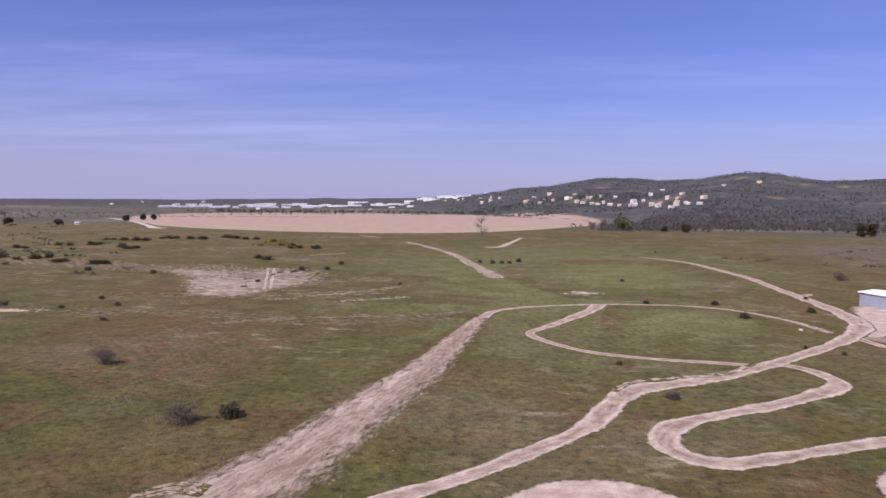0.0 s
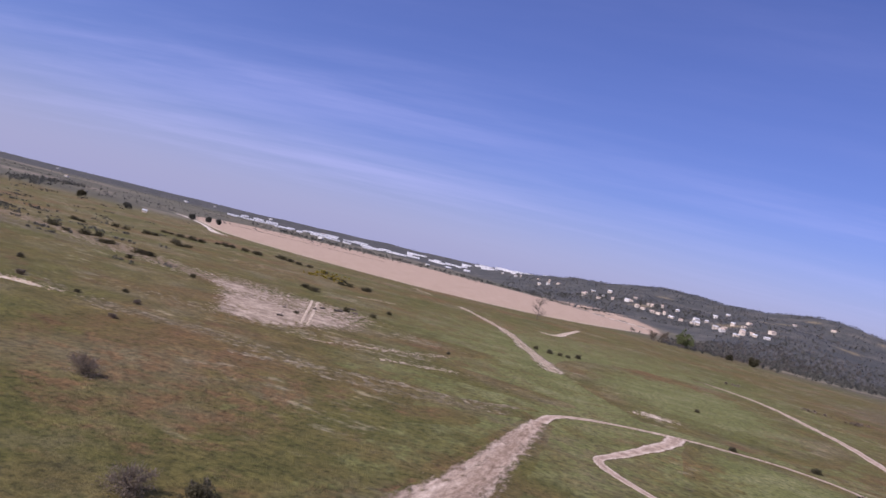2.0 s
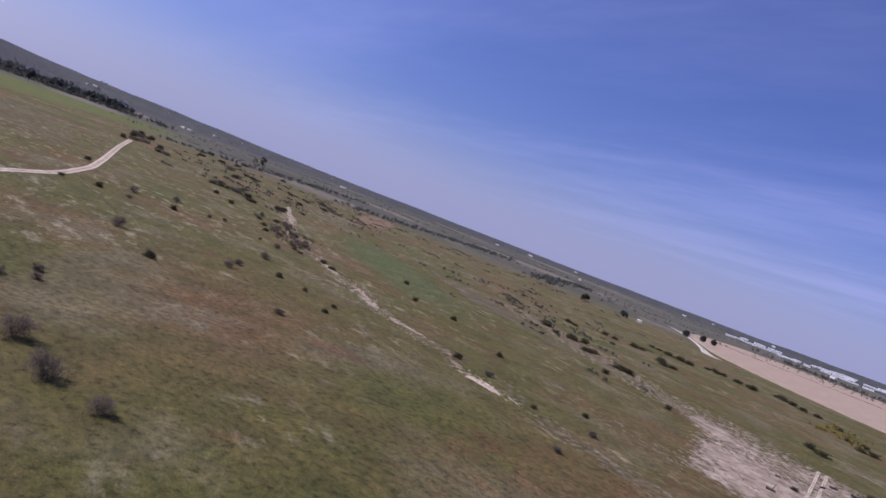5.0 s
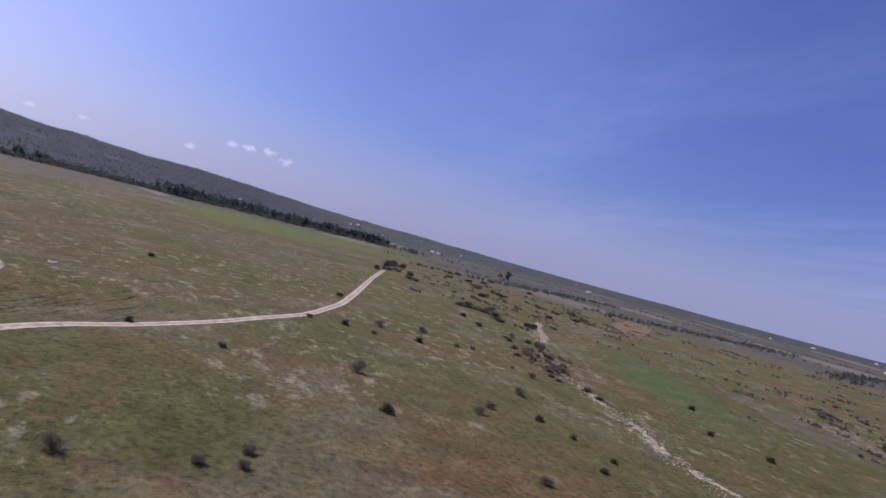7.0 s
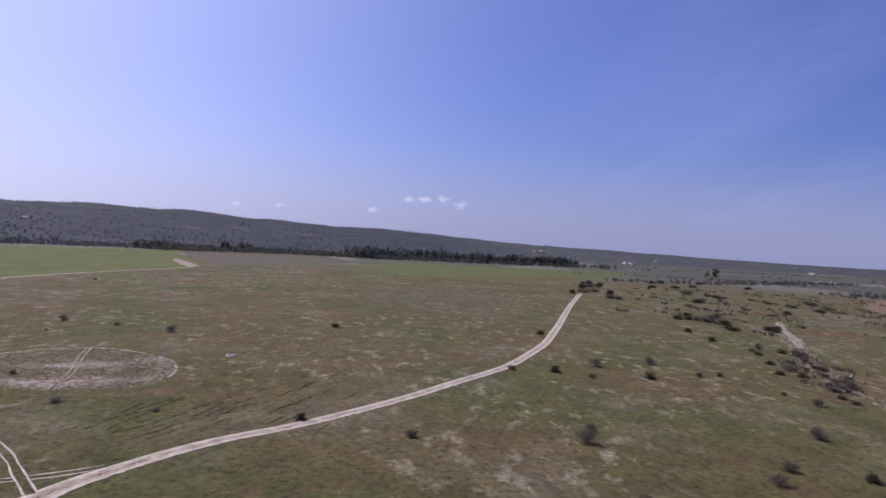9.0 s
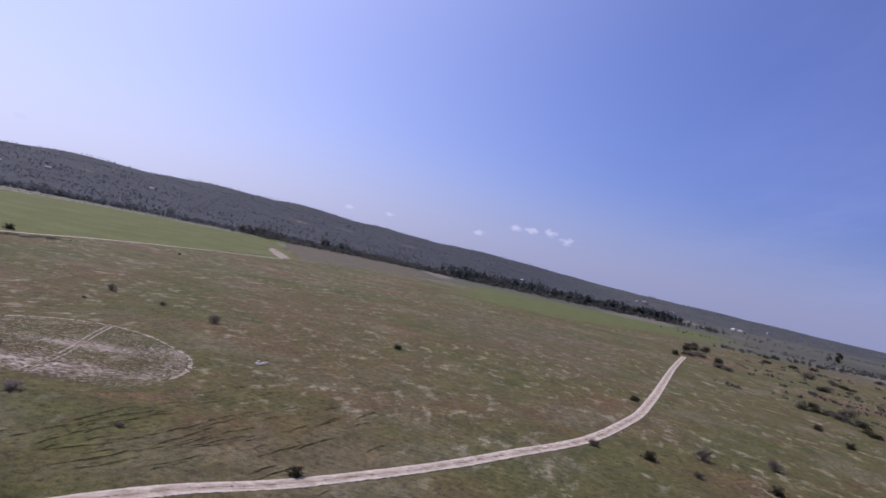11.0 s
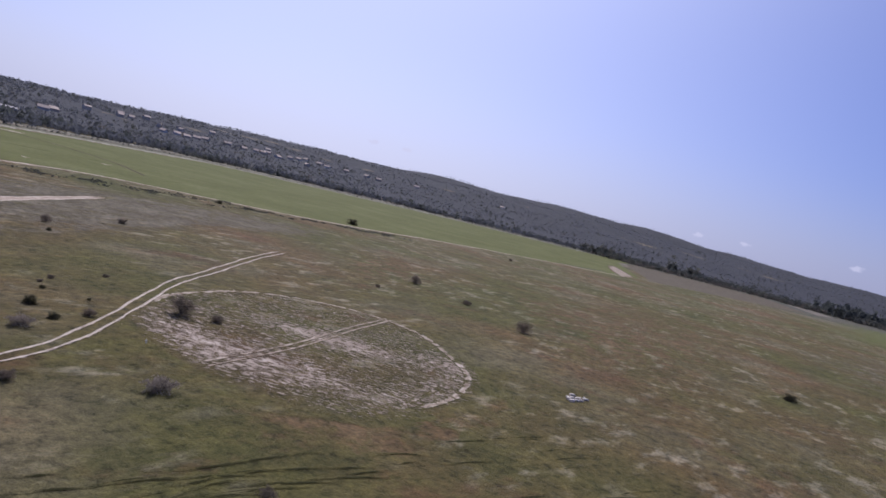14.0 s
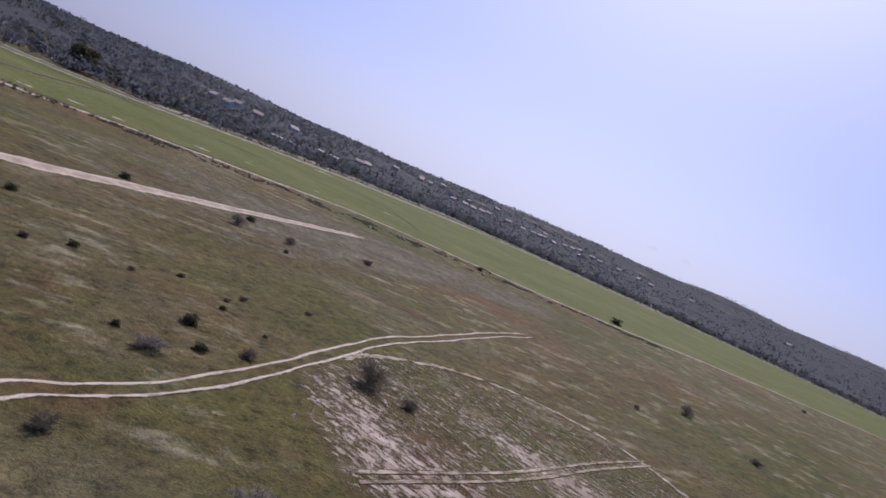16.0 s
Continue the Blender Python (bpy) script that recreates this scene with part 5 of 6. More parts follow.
belt([(204, 819), (333, 858), (475, 849), (614, 785)], 700, 56.5, 2.83, 6.59, LEAF_WOOD, "mixed trees below the hills", 49, 24)
belt([(-120, -258), (-214, -298), (-276, -362), (-380, -458), (-490, -528), (-574, -572), (-765, -545), (-930, -488), (-1090, -345)], 1300, 9, 4, 8, LEAF_HAZY, "dark tree line along the foot of the ridge", 50, 15)
belt([(-214, -304), (-380, -466), (-574, -580), (-765, -553), (-930, -494), (-1090, -350)], 260, 10, 5, 10, LEAF_PINE, "evergreen trees along the foot of the ridge", 51, 18)
belt([(-1075, -330), (-1190, -230), (-1240, -110), (-1240, 0)], 600, 24, 4, 10, LEAF_PINE, "dark trees beyond the fields", 55, 24)
belt([(-1078, -338), (-1092, -326), (-1108, -316)], 16, 6, 9, 15, LEAF_WOOD, "clump of broad grey-green trees at the foot of the ridge", 60, 40)
belt([(-1060, -310), (-1180, -210), (-1225, -100), (-1230, 0), (-1300, 200), (-1400, 420)], 620, 26, 4, 10, LEAF_WOOD, "grey-green trees beyond the fields", 58, 22)
belt([(-1050, -295), (-1160, -190), (-1215, -90), (-1220, 20)], 300, 18, 3, 7, LEAF_BROWN, "leafless bushes beyond the fields", 59, 22)
belt([(-541, 1040), (-431, 1091), (-301, 1151)], 420, 2, 0.6, 1.4, LEAF_WOOD, "low hedge across the ploughed field", 56, 24)
belt([(-1180, -250), (-1205, -215)], 10, 8, 14, 19, LEAF_WOOD, "slim poplars beyond the fields", 54, 40, 1.8)
# scrub
belt([(-179, 478), (-160, 461), (-134, 415), (-121, 401)], 36, 7.59, 1.52, 3.03, LEAF_GORSE, "gorse in yellow flower", 62, 34, 1.0, "gorse")
belt([(-375, 380), (-309.1, 338.1), (-246.7, 304.9), (-203.7, 295)], 110, 21.9, 1.09, 2.79, LEAF_WOOD, "scattered dark scrub", 63, 30, 1.0, "scrub")
belt([(-403, 472), (-341, 433), (-271.1, 343.8), (-180, 280)], 150, 33.6, 0.959, 2.4, LEAF_WOOD, "scattered low scrub", 64, 26, 1.0, "scrub")
belt([(-386.8, 180.8), (-416.6, 202.1), (-446.8, 223.6), (-584, 338), (-602, 377)], 110, 23.5, 1.32, 3.38, LEAF_WOOD, "scattered dark scrub", 65, 30, 1.0, "scrub")
belt([(-700, 306), (-667, 308), (-602, 291), (-478, 245)], 150, 37, 1.06, 3.04, LEAF_WOOD, "scattered scrub", 66, 28, 1.0, "scrub")
belt([(-677, 401), (-631, 417), (-571, 389), (-435.4, 294.7)], 200, 44.5, 1.11, 3.22, LEAF_DRY, "leafless grey scrub", 67, 28, 1.0, "scrub")
belt([(-339.6, 204.6), (-304.2, 191.5), (-271.1, 177.3), (-249.5, 170.6)], 60, 4.21, 1.12, 2.53, LEAF_DRY, "leafless grey scrub along the gully", 68, 34, 1.0, "scrub")
belt([(-721, 352), (-648, 466), (-538, 561), (-435, 650)], 260, 36.2, 1.09, 2.9, LEAF_WOOD, "scattered scrub", 69, 26, 1.0, "scrub")
belt([(-173.1, -136.3), (-226.6, -148.3), (-271.6, -153.1), (-335.1, -145.1), (-406, -134.8)], 700, 3.3, 0.45, 1.2, LEAF_WOOD, "dry weeds along the field track", 70, 24, 1.0, "weeds")
belt([(160, 378), (242, 393), (310, 396)], 120, 48.5, 1.21, 2.91, LEAF_DRY, "leafless brown scrub", 71, 28, 1.0, "scrub")

# ---- ground cover of its own colour ----
patch("sward", [(-173.4, 20.6), (-184.5, -3.8), (-205, -33.3), (-239.2, -45.2), (-271.7, -29.2), (-278.4, 1.7), (-265.4, 26.9), (-233.1, 43), (-193.9, 40.4)], LUSH, "fresh green sward round a scraped circle", "sward", 0.027, 16, 0.5, 0.7)
patch("sward", [(-76.8, 58), (-98.6, 115.8), (-65.2, 172.9), (-114.5, 342), (-73, 516), (74, 606), (179, 502), (177.2, 332.5), (116.4, 192.6), (92.9, 91.3), (41.1, 38.9), (-20.2, 29.3)], PALE_SWARD, "pale green sward", "sward", 0.022, 24, 0.8, 0.9)
patch("sward", [(-597, 356), (-521, 297), (-441.9, 255.9), (-371.9, 233.7), (-377.6, 269), (-443.4, 335.3), (-530, 407)], SCRUBBED, "pale scrubby ground at a gully head", "sward", 0.034, 12, 0.46, 0.8)
patch("sward", [(-170.5, 29.2), (-187.4, 14.7), (-201.1, 3.4), (-215.8, 19.8), (-234.1, 24.1), (-224.3, 38.9), (-201, 42.3), (-181.4, 38.2)], LUSH, "fresh green sward over old furrows", "sward", 0.034, 12, 0.4, 0.7)
belt([(-1050, -300), (-900, -424), (-750, -474), (-556, -503), (-440, -458), (-359, -403), (-263, -322)], 400, 1.6, 0.8, 2, LEAF_WOOD, "low weedy hedge behind the crop", 57, 20)
patch("sward", [(-108.6, 30.1), (-129.1, 64), (-185.8, 65.7), (-200.6, 53.6), (-159.4, 30.6)], RUST, "rust-brown sward", "sward", 0.032, 12, 0.4, 0.7)
patch("sward", [(-98, 122), (-97, 146), (-78, 157), (-49, 161), (-30, 152), (-29, 114), (-33, 86), (-46, 78), (-57, 74), (-84, 96)], RUST, "rust-brown sward", "sward", 0.03, 14, 0.52, 0.6)
patch("sward", [(-246.2, -65.3), (-201, -49.6), (-187.2, -100.2), (-233.3, -135.9), (-311.2, -141.9), (-361.7, -126.7), (-326.1, -96), (-281.9, -88.9)], HEATH, "greyish dry sward", "sward", 0.03, 12, 0.75, 0.6)
patch("sward", [(-328.2, 53), (-314.4, 124.5), (-410.9, 125.8), (-554, 150), (-640, 107), (-570, 25), (-425.6, -5.8)], HEATH, "greyish dry sward", "sward", 0.03, 14, 0.5, 0.7)
patch("sward", [(-441.9, 255.9), (-368, 297.4), (-283.4, 302.4), (-180, 280), (-144.7, 249.4), (-233.5, 251.9), (-348.2, 234.2)], HEATH, "greyish dry sward", "sward", 0.03, 14, 0.7, 0.7)
patch("sward", [(-431, 280), (-360, 243), (-330, 230), (-285, 208), (-242, 193), (-200, 184), (-168, 186), (-160, 200), (-205, 240), (-290, 276), (-350, 290), (-400, 300)], VALLEY, "fresh green grass in a shallow valley", "sward", 0.036, 14, 0.85, 0.8)
patch("sward", [(21.2, 201.3), (64.6, 207.7), (88.2, 259.8), (79.3, 341.2), (22.4, 329), (0.5, 273)], PALE_SWARD, "fresh green sward", "sward", 0.032, 12, 0.9, 0.7)
patch("sward", [(21, 144.1), (36.4, 133.6), (60.8, 148.5), (65.7, 171.3), (53.4, 190.3), (31.9, 189.4)], PALE_SWARD, "fresh green sward on a track island", "sward", 0.032, 12, 0.9, 0.6)
patch("sward", [(-342.5, -65.9), (-283.9, -36.2), (-271.3, -6.4), (-286.3, 24.3), (-343.6, 24.3), (-408.9, -21.1), (-392.8, -67.1)], RUST, "rust-brown sward", "sward", 0.03, 12, 0.55, 0.7)
patch("sward", [(-318, -80), (-346, -84), (-338, -60), (-304, -40), (-280, -42), (-286, -58)], RUST, "rust-brown sward", "sward", 0.034, 12, 0.6, 0.7)
patch("sward", [(-203, 9), (-212, 15), (-222, 21), (-240, 22), (-232, 30), (-210, 27), (-199, 18)], RUST, "rust-brown sward", "sward", 0.036, 12, 0.6, 0.85)
patch("sward", [(-350, -67), (-469, -51), (-472, 11), (-305, 42), (-226, 39), (-223, 28), (-272, -1)], RUST, "rust-brown sward", "sward", 0.040, 14, 0.6, 0.9)
patch("sward", [(-699, 470), (-780, 548), (-728, 546), (-600, 452), (-518, 385), (-521, 361), (-600, 402)], WORN, "orange-brown sward", "sward", 0.034, 12, 0.95, 0.6)
patch("sward", [(-134, 177.6), (-65.5, 184.5), (-11.1, 186), (-0.5, 198), (-44.2, 208.3), (-98.7, 199), (-144.3, 192)], STRAW, "straw-pale grass", "sward", 0.034, 12, 0.46, 0.8)
patch("sward", [(-63.1, 220.9), (-33.5, 226.4), (-22.2, 248.3), (-38.5, 256.3), (-61.6, 254.8)], STRAW, "straw-pale broken grass", "sward", 0.034, 12, 0.45, 0.8)
patch("sward", [(17, 211), (20, 217), (25, 221), (32, 217), (34, 213), (26, 209)], CHALK, "pale worn patch in grass", "sward", 0.05, 12, 0.6, 0.8)
patch("sward", [(142.8, 286.4), (213.2, 315.7), (343, 415), (339, 584), (217, 579), (128, 419)], HEATH, "brownish sward below the hills", "sward", 0.03, 12, 0.7, 0.7)
strip("field_track", [(-13, 432, 4), (-1, 432, 5), (8, 490, 4), (18, 560, 3)], CHALK, PLAIN_CUT, "short pale track in grass", 0.06, fade=(6, 20))
strip("field_track", [(-125, 608, 5.72), (-113, 599, 5.97)], CHALK, PLAIN_CUT, "short pale track in grass", 0.06)
strip("field_track", [(-97, 341, 2.6), (-90, 348, 3.0), (-82, 356, 2.4)], CHALK, MOST_CUT, "short pale track in grass", 0.06)
strip("dirt_branch", [(90, 206, 4), (93.5, 218, 3.4), (98.5, 224.5, 2)], TRACK, PLAIN_CUT, "short dirt spur of the road", 0.07)
strip("wheel_track", [(-150, -8, 1.8), (-160, 9, 1.8), (-166, 19.5, 1.8), (-170, 26, 1.8), (-176, 33, 1.8)], PALE_TRACK, RUT_CUT, "two pale wheel ruts crossing grass", 0.04, 0.8, fade=(0, 6))
for k in range(3):
    strip("wheel_rut", [(-34.5, 59.4 - k * 0.9, 0.8), (-32.4 + k * 0.4, 61.8 - k * 0.8, 0.8), (-30.3 + k * 0.4, 62.7 - k, 0.8), (-27.6, 62.3 - k, 0.8)], CHALK, MOST_CUT, "pale tyre mark beside the runway", 0.09, 0.6, fade=(2, 1))
# scraped circle: rim and wheel marks
strip("scraped_rim", [(-218, -18, 0.7), (-224, -22.5, 1.1), (-236, -26, 1.1), (-247, -24, 1.0), (-255, -16, 1.1), (-256, -5, 1.1), (-251, 5, 1.1), (-245, 12.5, 1.1), (-235, 17, 1.1), (-225, 18.2, 0.9)], CHALK, MOST_CUT, "pale scraped rim of the circle", 0.075, 0.8, fade=(2, 3))
for off in (-0.55, 0.55):
    strip("wheel_rut", [(-211.7, 2.9 + off, 0.54), (-227.5, -1.3 + off, 0.518), (-244.3, -7.8 + off, 0.524), (-257.4, -12.3 + off, 0.524)], PALE_TRACK, MOST_CUT, "pale wheel mark on scraped soil", 0.08, 0.6)
strip("wheel_rut", [(-226.3, 16.9, 0.593), (-234.4, 14.7, 0.597), (-244.2, 11.2, 0.603)], CHALK, FAINT_CUT, "pale wheel mark on scraped soil", 0.08, 0.6)

def furrow(points, wide=0.46, high=0.09):
    """An old plough groove: a low ridge with rank grass and its shade painted dark along the foot away from the sun,
    broken here and there.
    """
    line = spline([(*p, wide) for p in points], 0.4)
    way = np.gradient(line[:, :2], axis=0)
    way /= np.linalg.norm(way, axis=1, keepdims=True)
    side = np.stack([-way[:, 1], way[:, 0]], 1)
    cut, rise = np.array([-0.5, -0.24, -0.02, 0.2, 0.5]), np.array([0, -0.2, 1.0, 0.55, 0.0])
    run = np.arange(len(line))
    power = np.clip(0.85 + 0.3 * np.sin(run * 0.23 + points[0][0] * 3) + 0.35 * np.sin(run * 0.61 + points[0][1] * 5), 0, 1.0) * np.clip(np.minimum(run, run[::-1]) / 4, 0, 1)
    xy = line[:, None, :2] + side[:, None] * (cut[None] * wide * (1 + 0.3 * np.sin(run * 0.7))[:, None])[..., None]
    z = height(xy[..., 0], xy[..., 1]) + 0.06 + rise[None] * (high * power)[:, None]
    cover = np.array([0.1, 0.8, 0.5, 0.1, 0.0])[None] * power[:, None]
    ob = mesh_object("furrow", np.dstack([xy, z]).reshape(-1, 3), grid_faces(len(line), 5), RANK_SHADE, True, {"cover": cover.ravel()})
    tagged(ob, "old grown-over plough furrow in grass", "furrow", kind="structure")


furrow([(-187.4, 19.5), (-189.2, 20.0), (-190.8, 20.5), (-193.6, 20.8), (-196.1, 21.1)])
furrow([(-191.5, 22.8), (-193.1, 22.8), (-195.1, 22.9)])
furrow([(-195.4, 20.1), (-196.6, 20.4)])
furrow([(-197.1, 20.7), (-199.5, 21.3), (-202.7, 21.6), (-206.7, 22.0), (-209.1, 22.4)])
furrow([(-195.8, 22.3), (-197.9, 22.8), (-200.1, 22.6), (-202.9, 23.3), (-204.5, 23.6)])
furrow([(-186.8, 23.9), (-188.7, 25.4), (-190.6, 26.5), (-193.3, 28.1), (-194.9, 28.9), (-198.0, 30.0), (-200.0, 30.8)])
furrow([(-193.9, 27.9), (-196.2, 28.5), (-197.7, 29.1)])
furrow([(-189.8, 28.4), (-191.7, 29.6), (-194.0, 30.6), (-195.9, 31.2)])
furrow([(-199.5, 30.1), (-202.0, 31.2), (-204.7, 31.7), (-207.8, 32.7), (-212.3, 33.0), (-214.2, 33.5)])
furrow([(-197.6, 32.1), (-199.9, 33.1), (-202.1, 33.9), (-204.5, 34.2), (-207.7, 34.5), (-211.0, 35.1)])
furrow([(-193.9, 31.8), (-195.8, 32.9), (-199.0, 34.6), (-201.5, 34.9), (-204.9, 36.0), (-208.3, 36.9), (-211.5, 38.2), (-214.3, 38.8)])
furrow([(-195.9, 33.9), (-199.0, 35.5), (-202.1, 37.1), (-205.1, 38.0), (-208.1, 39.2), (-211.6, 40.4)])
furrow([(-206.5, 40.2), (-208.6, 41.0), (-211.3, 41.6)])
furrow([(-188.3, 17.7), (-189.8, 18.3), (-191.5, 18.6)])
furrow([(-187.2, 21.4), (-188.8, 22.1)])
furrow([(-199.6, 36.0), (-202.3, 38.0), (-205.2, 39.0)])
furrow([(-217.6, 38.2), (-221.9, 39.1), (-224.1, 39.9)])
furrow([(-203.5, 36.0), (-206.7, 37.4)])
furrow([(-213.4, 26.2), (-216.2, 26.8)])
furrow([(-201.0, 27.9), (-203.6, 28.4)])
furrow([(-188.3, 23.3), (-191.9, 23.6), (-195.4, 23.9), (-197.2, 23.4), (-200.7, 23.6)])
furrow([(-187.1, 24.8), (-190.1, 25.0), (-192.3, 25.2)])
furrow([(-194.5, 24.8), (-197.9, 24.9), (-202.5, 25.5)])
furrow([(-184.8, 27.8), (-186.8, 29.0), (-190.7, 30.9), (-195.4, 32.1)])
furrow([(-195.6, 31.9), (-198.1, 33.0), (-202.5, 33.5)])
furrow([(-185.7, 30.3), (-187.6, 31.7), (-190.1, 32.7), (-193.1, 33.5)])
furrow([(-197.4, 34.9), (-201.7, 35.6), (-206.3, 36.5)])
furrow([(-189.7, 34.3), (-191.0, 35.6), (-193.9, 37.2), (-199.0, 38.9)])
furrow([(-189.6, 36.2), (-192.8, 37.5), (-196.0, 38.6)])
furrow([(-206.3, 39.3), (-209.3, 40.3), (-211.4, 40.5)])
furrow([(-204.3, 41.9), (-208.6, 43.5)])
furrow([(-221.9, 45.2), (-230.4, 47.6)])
# shallow grooves running on beside them
rng = np.random.RandomState(44)
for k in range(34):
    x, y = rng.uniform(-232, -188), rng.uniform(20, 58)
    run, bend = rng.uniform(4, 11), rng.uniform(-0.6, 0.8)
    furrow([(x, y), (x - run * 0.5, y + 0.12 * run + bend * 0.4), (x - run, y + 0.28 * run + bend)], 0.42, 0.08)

# ---- stones and tussocks ----
CLOD = plain("dry_clods", (0.38, 0.29, 0.20), 0.95, 0.3, 3.0)


def pebbles(name, spots, label, seed, mat):
    """Angular stones and clods: rows of x, y, reach in x and y, count, size."""
    rng = np.random.RandomState(seed)
    verts, faces = [], []
    cube = np.array([(i, j, k) for i in (-1, 1) for j in (-1, 1) for k in (-1, 1)], float)
    quads = np.array([(0, 1, 3, 2), (4, 6, 7, 5), (0, 4, 5, 1), (2, 3, 7, 6), (0, 2, 6, 4), (1, 5, 7, 3)])
    for x, y, rx, ry, count, size in spots:
        for _ in range(count):
            px, py = x + rng.normal() * rx, y + rng.normal() * ry
            s = size * rng.uniform(0.5, 1.4)
            a = rng.uniform(0, 6.283)
            c = cube * (s, s * rng.uniform(0.5, 0.9), s * 0.45) * rng.uniform(0.7, 1.2, (8, 3))
            c = np.stack([c[:, 0] * math.cos(a) - c[:, 1] * math.sin(a), c[:, 0] * math.sin(a) + c[:, 1] * math.cos(a), c[:, 2]], 1)
            faces.append(quads + 8 * len(verts))
            verts.append(c + (px, py, h(px, py) + 0.06 + s * 0.15))
    return tagged(mesh_object(name, np.concatenate(verts), np.concatenate(faces), mat), label, "stones", kind="stuff")


pebbles("stones", [(-256.1, 22.5, 1.1, 0.6, 20, 0.27)], "small pile of pale stones in the grass", 81, STONE)
pebbles("clods", [(-235.9, -3.8, 9.17, 5.35, 300, 0.0535), (-219.2, -4.1, 4.57, 4.57, 160, 0.0534), (-227.9, 9.7, 7.51, 3, 140, 0.0526)], "clods of scraped soil", 82, CLOD)
pebbles("stones", [(-121.7, 157.5, 4.65, 1.16, 50, 0.186), (-163.9, 158.9, 11.6, 1.55, 50, 0.206), (-205.2, 169.4, 12, 1.34, 50, 0.267), (-292.1, 190.6, 19.6, 4.2, 50, 0.35)], "pale stones along the gully", 83, CLOD)
pebbles("clods", [(-21.1, 68.7, 3.73, 7.46, 160, 0.0533), (-15.2, 97, 2.67, 9.62, 100, 0.0534)], "clods of soil on the runway", 84, CLOD)


def tussocks(name, spans, leaf, label, seed, tall):
    """Tufts of blades over rectangles: x0, y0, x1, y1, count."""
    rng = np.random.RandomState(seed)
    at = np.concatenate([np.stack([rng.uniform(x0, x1, n), rng.uniform(y0, y1, n)], 1) for x0, y0, x1, y1, n in spans])
    clumpy = waves(at[:, 0], at[:, 1], 14, seed) + rng.normal(size=len(at)) * 0.7 > -0.1
    at = at[clumpy]
    blades = 5
    base = np.concatenate([at, height(at[:, 0], at[:, 1])[:, None]], 1)[:, None]
    a = rng.uniform(0, 6.283, (len(at), blades))
    s = tall * rng.uniform(0.4, 1.3, (len(at), 1)) * rng.uniform(0.7, 1.2, (len(at), blades))
    out = np.stack([np.cos(a), np.sin(a), 0 * a], -1)
    cross = np.stack([-np.sin(a), np.cos(a), 0 * a], -1)
    tip = base + out * (s * 0.75)[..., None] + np.array([0, 0, 1.0]) * (s * 0.7)[..., None]
    v = np.stack([base - cross * (s * 0.28)[..., None], base + cross * (s * 0.28)[..., None], tip], 2).reshape(-1, 3)
    return tagged(mesh_object(name, v, np.arange(len(v)).reshape(-1, 3), leaf), label, "grass", kind="stuff")


TUFT_GREEN = leafage("tuft_green", (0.085, 0.086, 0.026), (0.135, 0.124, 0.045), 1.0, 0.5, 0.0)
TUFT_STRAW = leafage("tuft_straw", (0.13, 0.11, 0.062), (0.22, 0.185, 0.115), 1.0, 0.5, 0.0)
tussocks("grass_tufts", [(-326, -111, -156, 75, 43200), (-159, 37, -64, 142, 15988), (-65, 48, 63, 184, 10989), (-293, 50, -134, 189, 16200)], TUFT_GREEN, "tufts of green grass", 91, 0.075)
tussocks("dry_grass_tufts", [(-342, -135, -157, 75, 10800), (-159, 37, -52, 167, 6064), (-66, 60, 64, 211, 3179), (-424, 8, -132, 211, 10800)], TUFT_STRAW, "tufts of straw-pale grass", 92, 0.11)

# ---- small things ----
def make_heap(x, y, wide, high):
    """A tipped heap of soil with an uneven skirt."""
    rings, spokes = 9, 26
    f = np.linspace(0, 1, rings)[:, None]
    a = np.linspace(0, 2 * math.pi, spokes, endpoint=False)[None]
    reach = wide * (1 + 0.18 * np.sin(a * 3 + 1) + 0.10 * np.sin(a * 5))
    px, py = x + f * reach * np.cos(a), y + f * reach * np.sin(a) * 0.7
    z = height(px, py) - 0.03 + high * (1 - f) ** 1.2 * (1 + 0.15 * np.sin(a * 4 + f * 7))
    idx = np.arange(rings * spokes).reshape(rings, spokes)
    nxt = np.roll(idx, -1, 1)
    faces = np.stack([idx[:-1], nxt[:-1], nxt[1:], idx[1:]], -1).reshape(-1, 4)
    ob = mesh_object("dirt_heap", np.stack([px, py, z], -1).reshape(-1, 3), faces, HEAP, True)
    tagged(ob, "tipped heap of brown soil beside a yard", "heap")


HEAP = plain("heap_soil", (0.20, 0.150, 0.112), 0.95, 0.35, 0.9)
make_heap(80.7, 148.6, 3.2, 1.0)
make_heap(92.4, 158, 2.2, 0.7)
pebbles("stones", [(67.4, 157.4, 0.33, 0.33, 3, 0.33), (84.5, 168, 1.33, 0.442, 8, 0.243)], "pale stones beside a dirt road", 85, STONE)
def make_log(x, y, turn, long, thick):
    top = thing("log", "dark weathered log lying on bare soil", "log", "logs on the bare soil")
    rows = [((-long / 2, 0, thick * 0.7), (0, 0.08, thick * 0.8), thick), ((0, 0.08, thick * 0.8), (long / 2, 0, thick * 0.6), thick * 0.8)]
    v, f = twigs((0, 0, 0), rows)
    under(top, mesh_object("trunk", v, f, BARK))
    v, f = twigs((0, 0, 0), [((long * 0.1, 0, thick), (long * 0.25, 0.3, thick * 3), thick * 0.4), ((long * 0.25, 0.3, thick * 3), (long * 0.3, 0.5, thick * 4), thick * 0.2)])
    under(top, mesh_object("branch", v, f, BARK))
    top.matrix_basis = pose(x, y, h(x, y) + 0.05, 0, 0, turn)


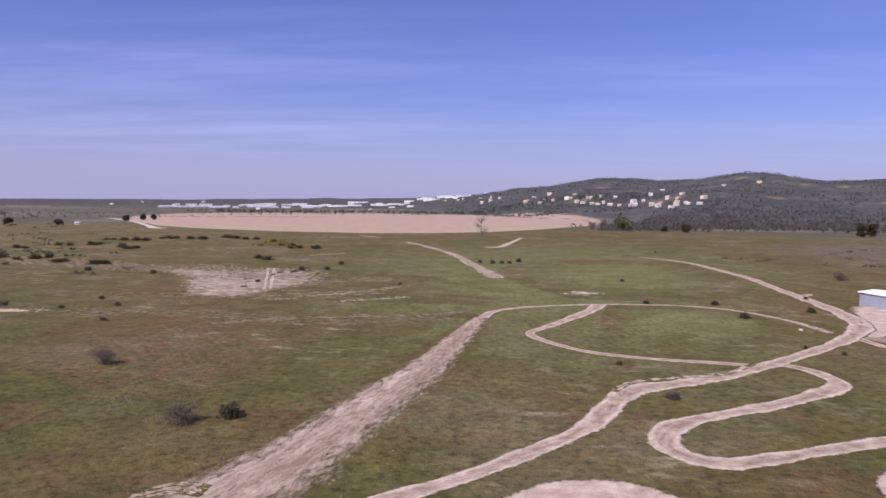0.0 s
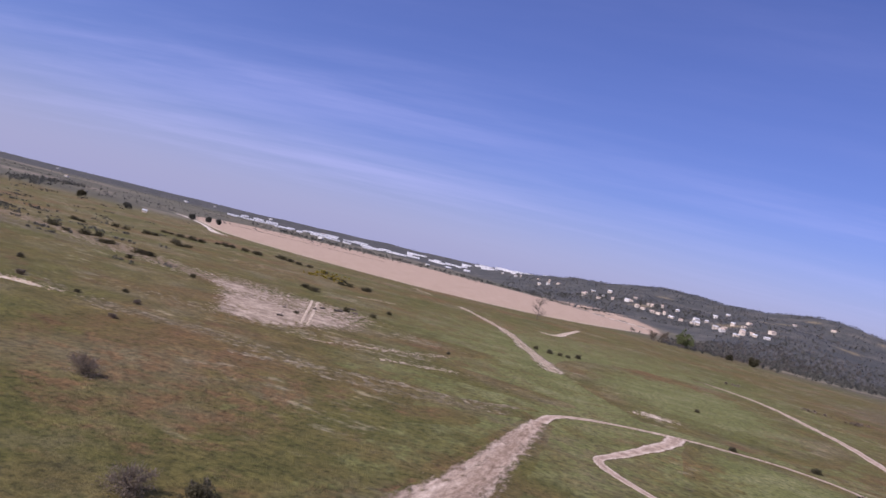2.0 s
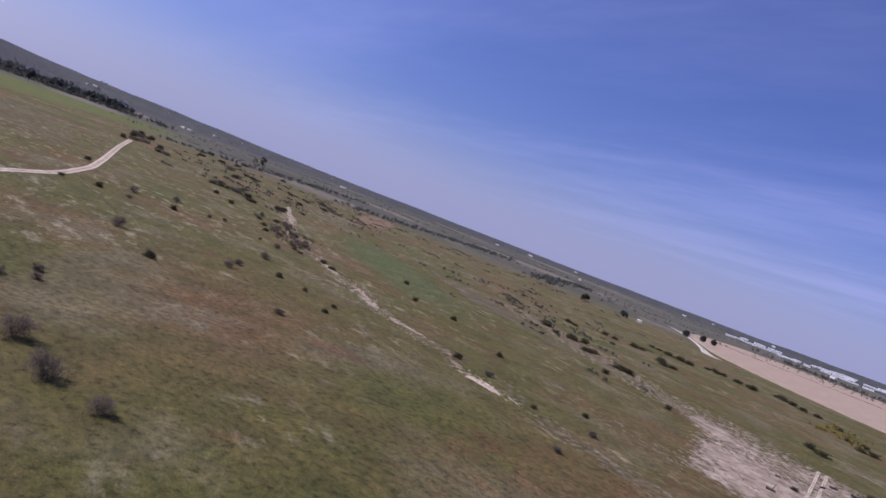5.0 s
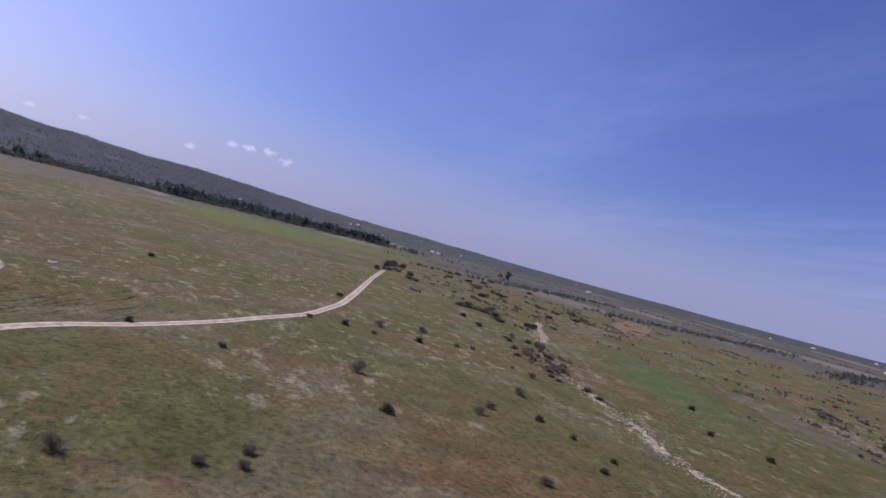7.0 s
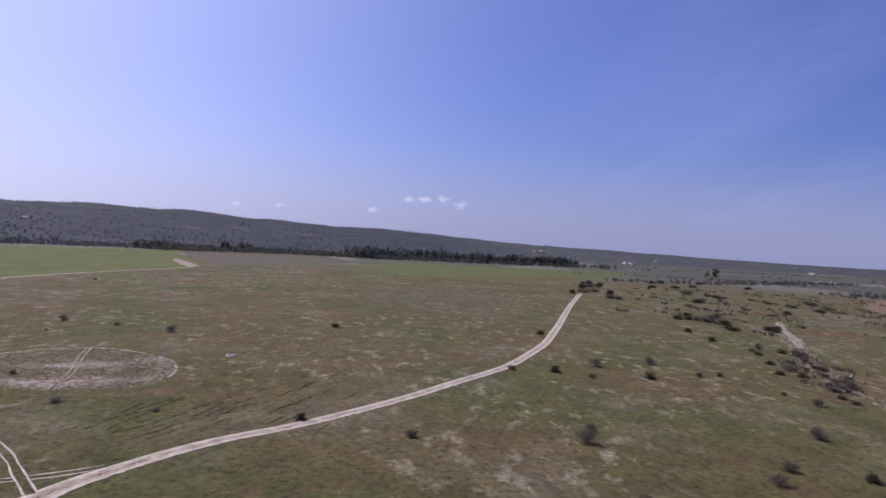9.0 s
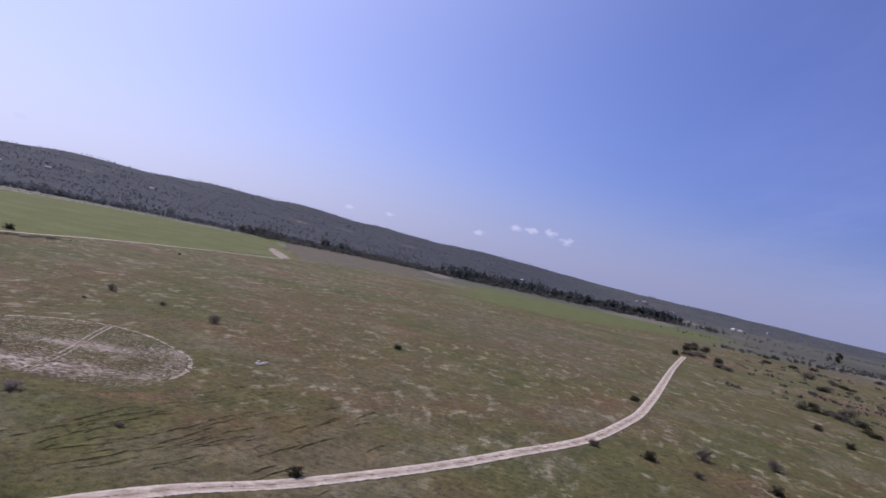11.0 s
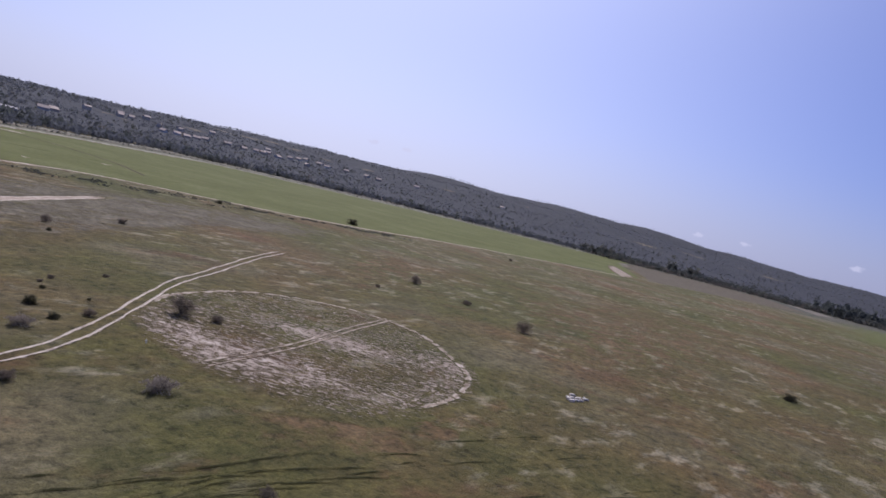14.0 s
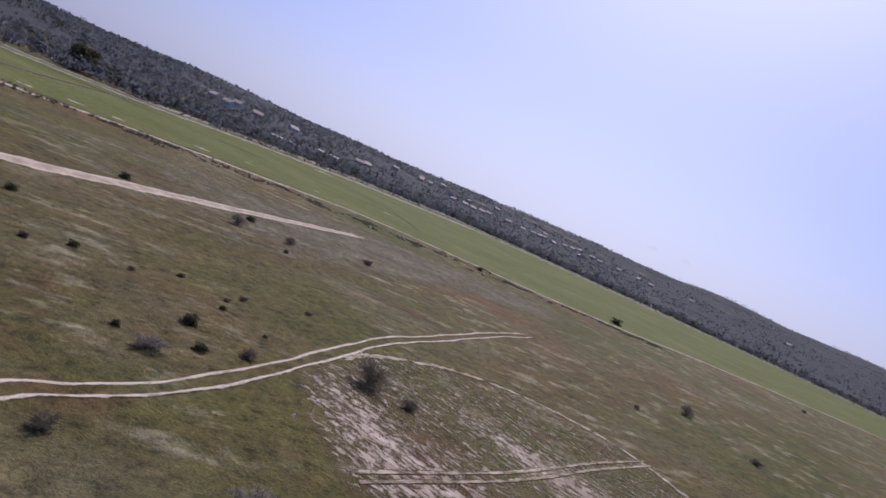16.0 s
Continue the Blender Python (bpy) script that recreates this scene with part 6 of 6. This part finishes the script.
for x, y, turn, long, thick in ((-79.9, 259.6, 40, 5.16, 0.367), (-79.6, 276.4, 30, 4.63, 0.347), (-84.6, 255.9, 60, 3.67, 0.286), (-81.2, 210, 20, 3.16, 0.339), (-84.4, 247.6, 80, 2.97, 0.251), (-88.4, 229.8, 10, 2.05, 0.227), (-75.2, 265.6, 15, 3.45, 0.288)):
    make_log(x, y, turn, long * 0.62, thick * 1.25)


def make_stake(x, y):
    top = thing("marker_stake", "short white-painted wooden marker stake in grass", "stake")
    bm = bmesh.new()
    box(bm, -0.03, -0.03, -0.2, 0.03, 0.03, 0.38)
    bmesh.ops.bevel(bm, geom=bm.edges[:], offset=0.008, segments=1)
    part("post", bm, METAL_WHITE, top)
    bm = bmesh.new()
    box(bm, -0.05, 0.03, 0.28, 0.34, 0.05, 0.35)
    part("arm", bm, METAL_WHITE, top)
    top.matrix_basis = pose(x, y, h(x, y), 0, 0, 30)


make_stake(-209.3, -3.7)
rng = np.random.RandomState(18)
for x, y, heading in RIDGE_HOMES:
    make_house(x, y, heading + rng.uniform(-50, 50), rng.uniform(7, 11), rng.uniform(7, 9), rng.uniform(1.8, 2.6), CREAM_WALL if rng.rand() < 0.75 else WHITE_WALL, TILE_ROOF, 2.6, "pale farmhouse with a clay tile roof among trees", "house", 3, "houses on the ridge")
for i in range(9):
    found = on_slope(rng.uniform(120, 160), rng.uniform(-0.1, 0.4), 400, -189.0, 37.0, 18.4)
    if found:
        make_house(*found, rng.uniform(0, 180), rng.uniform(7, 10), 7, rng.uniform(2.6, 4), CREAM_WALL, TILE_ROOF, 1.8, "small pale house on a wooded slope", "house", 2, "houses on the ridge")
for x, y, wide in SHEDS:
    make_house(x, y, 162, wide * 0.8, 7, 2.2, CREAM_WALL, DULL_ROOF, 1.2, "long low farm shed with a dull pale roof", "shed", 5, "")
make_house(-443, 681, 20, 4.5, 3.6, 1.98, CREAM_WALL, GREY_ROOF, 1.2, "small cream cottage on the plain", "house", 2, "")

rng = np.random.RandomState(28)
for i in range(26):
    x, y = polar(rng.uniform(6, 92), rng.uniform(1800, 3300))
    make_house(x, y, rng.uniform(-40, 40), rng.uniform(8, 22), rng.uniform(6, 10), rng.uniform(2.4, 3.6), WHITE_WALL, GREY_ROOF if rng.rand() < 0.6 else TILE_ROOF, 1.5,
               "white farm building far out on the plain", "farm_building", 2, "farm buildings of the plain")
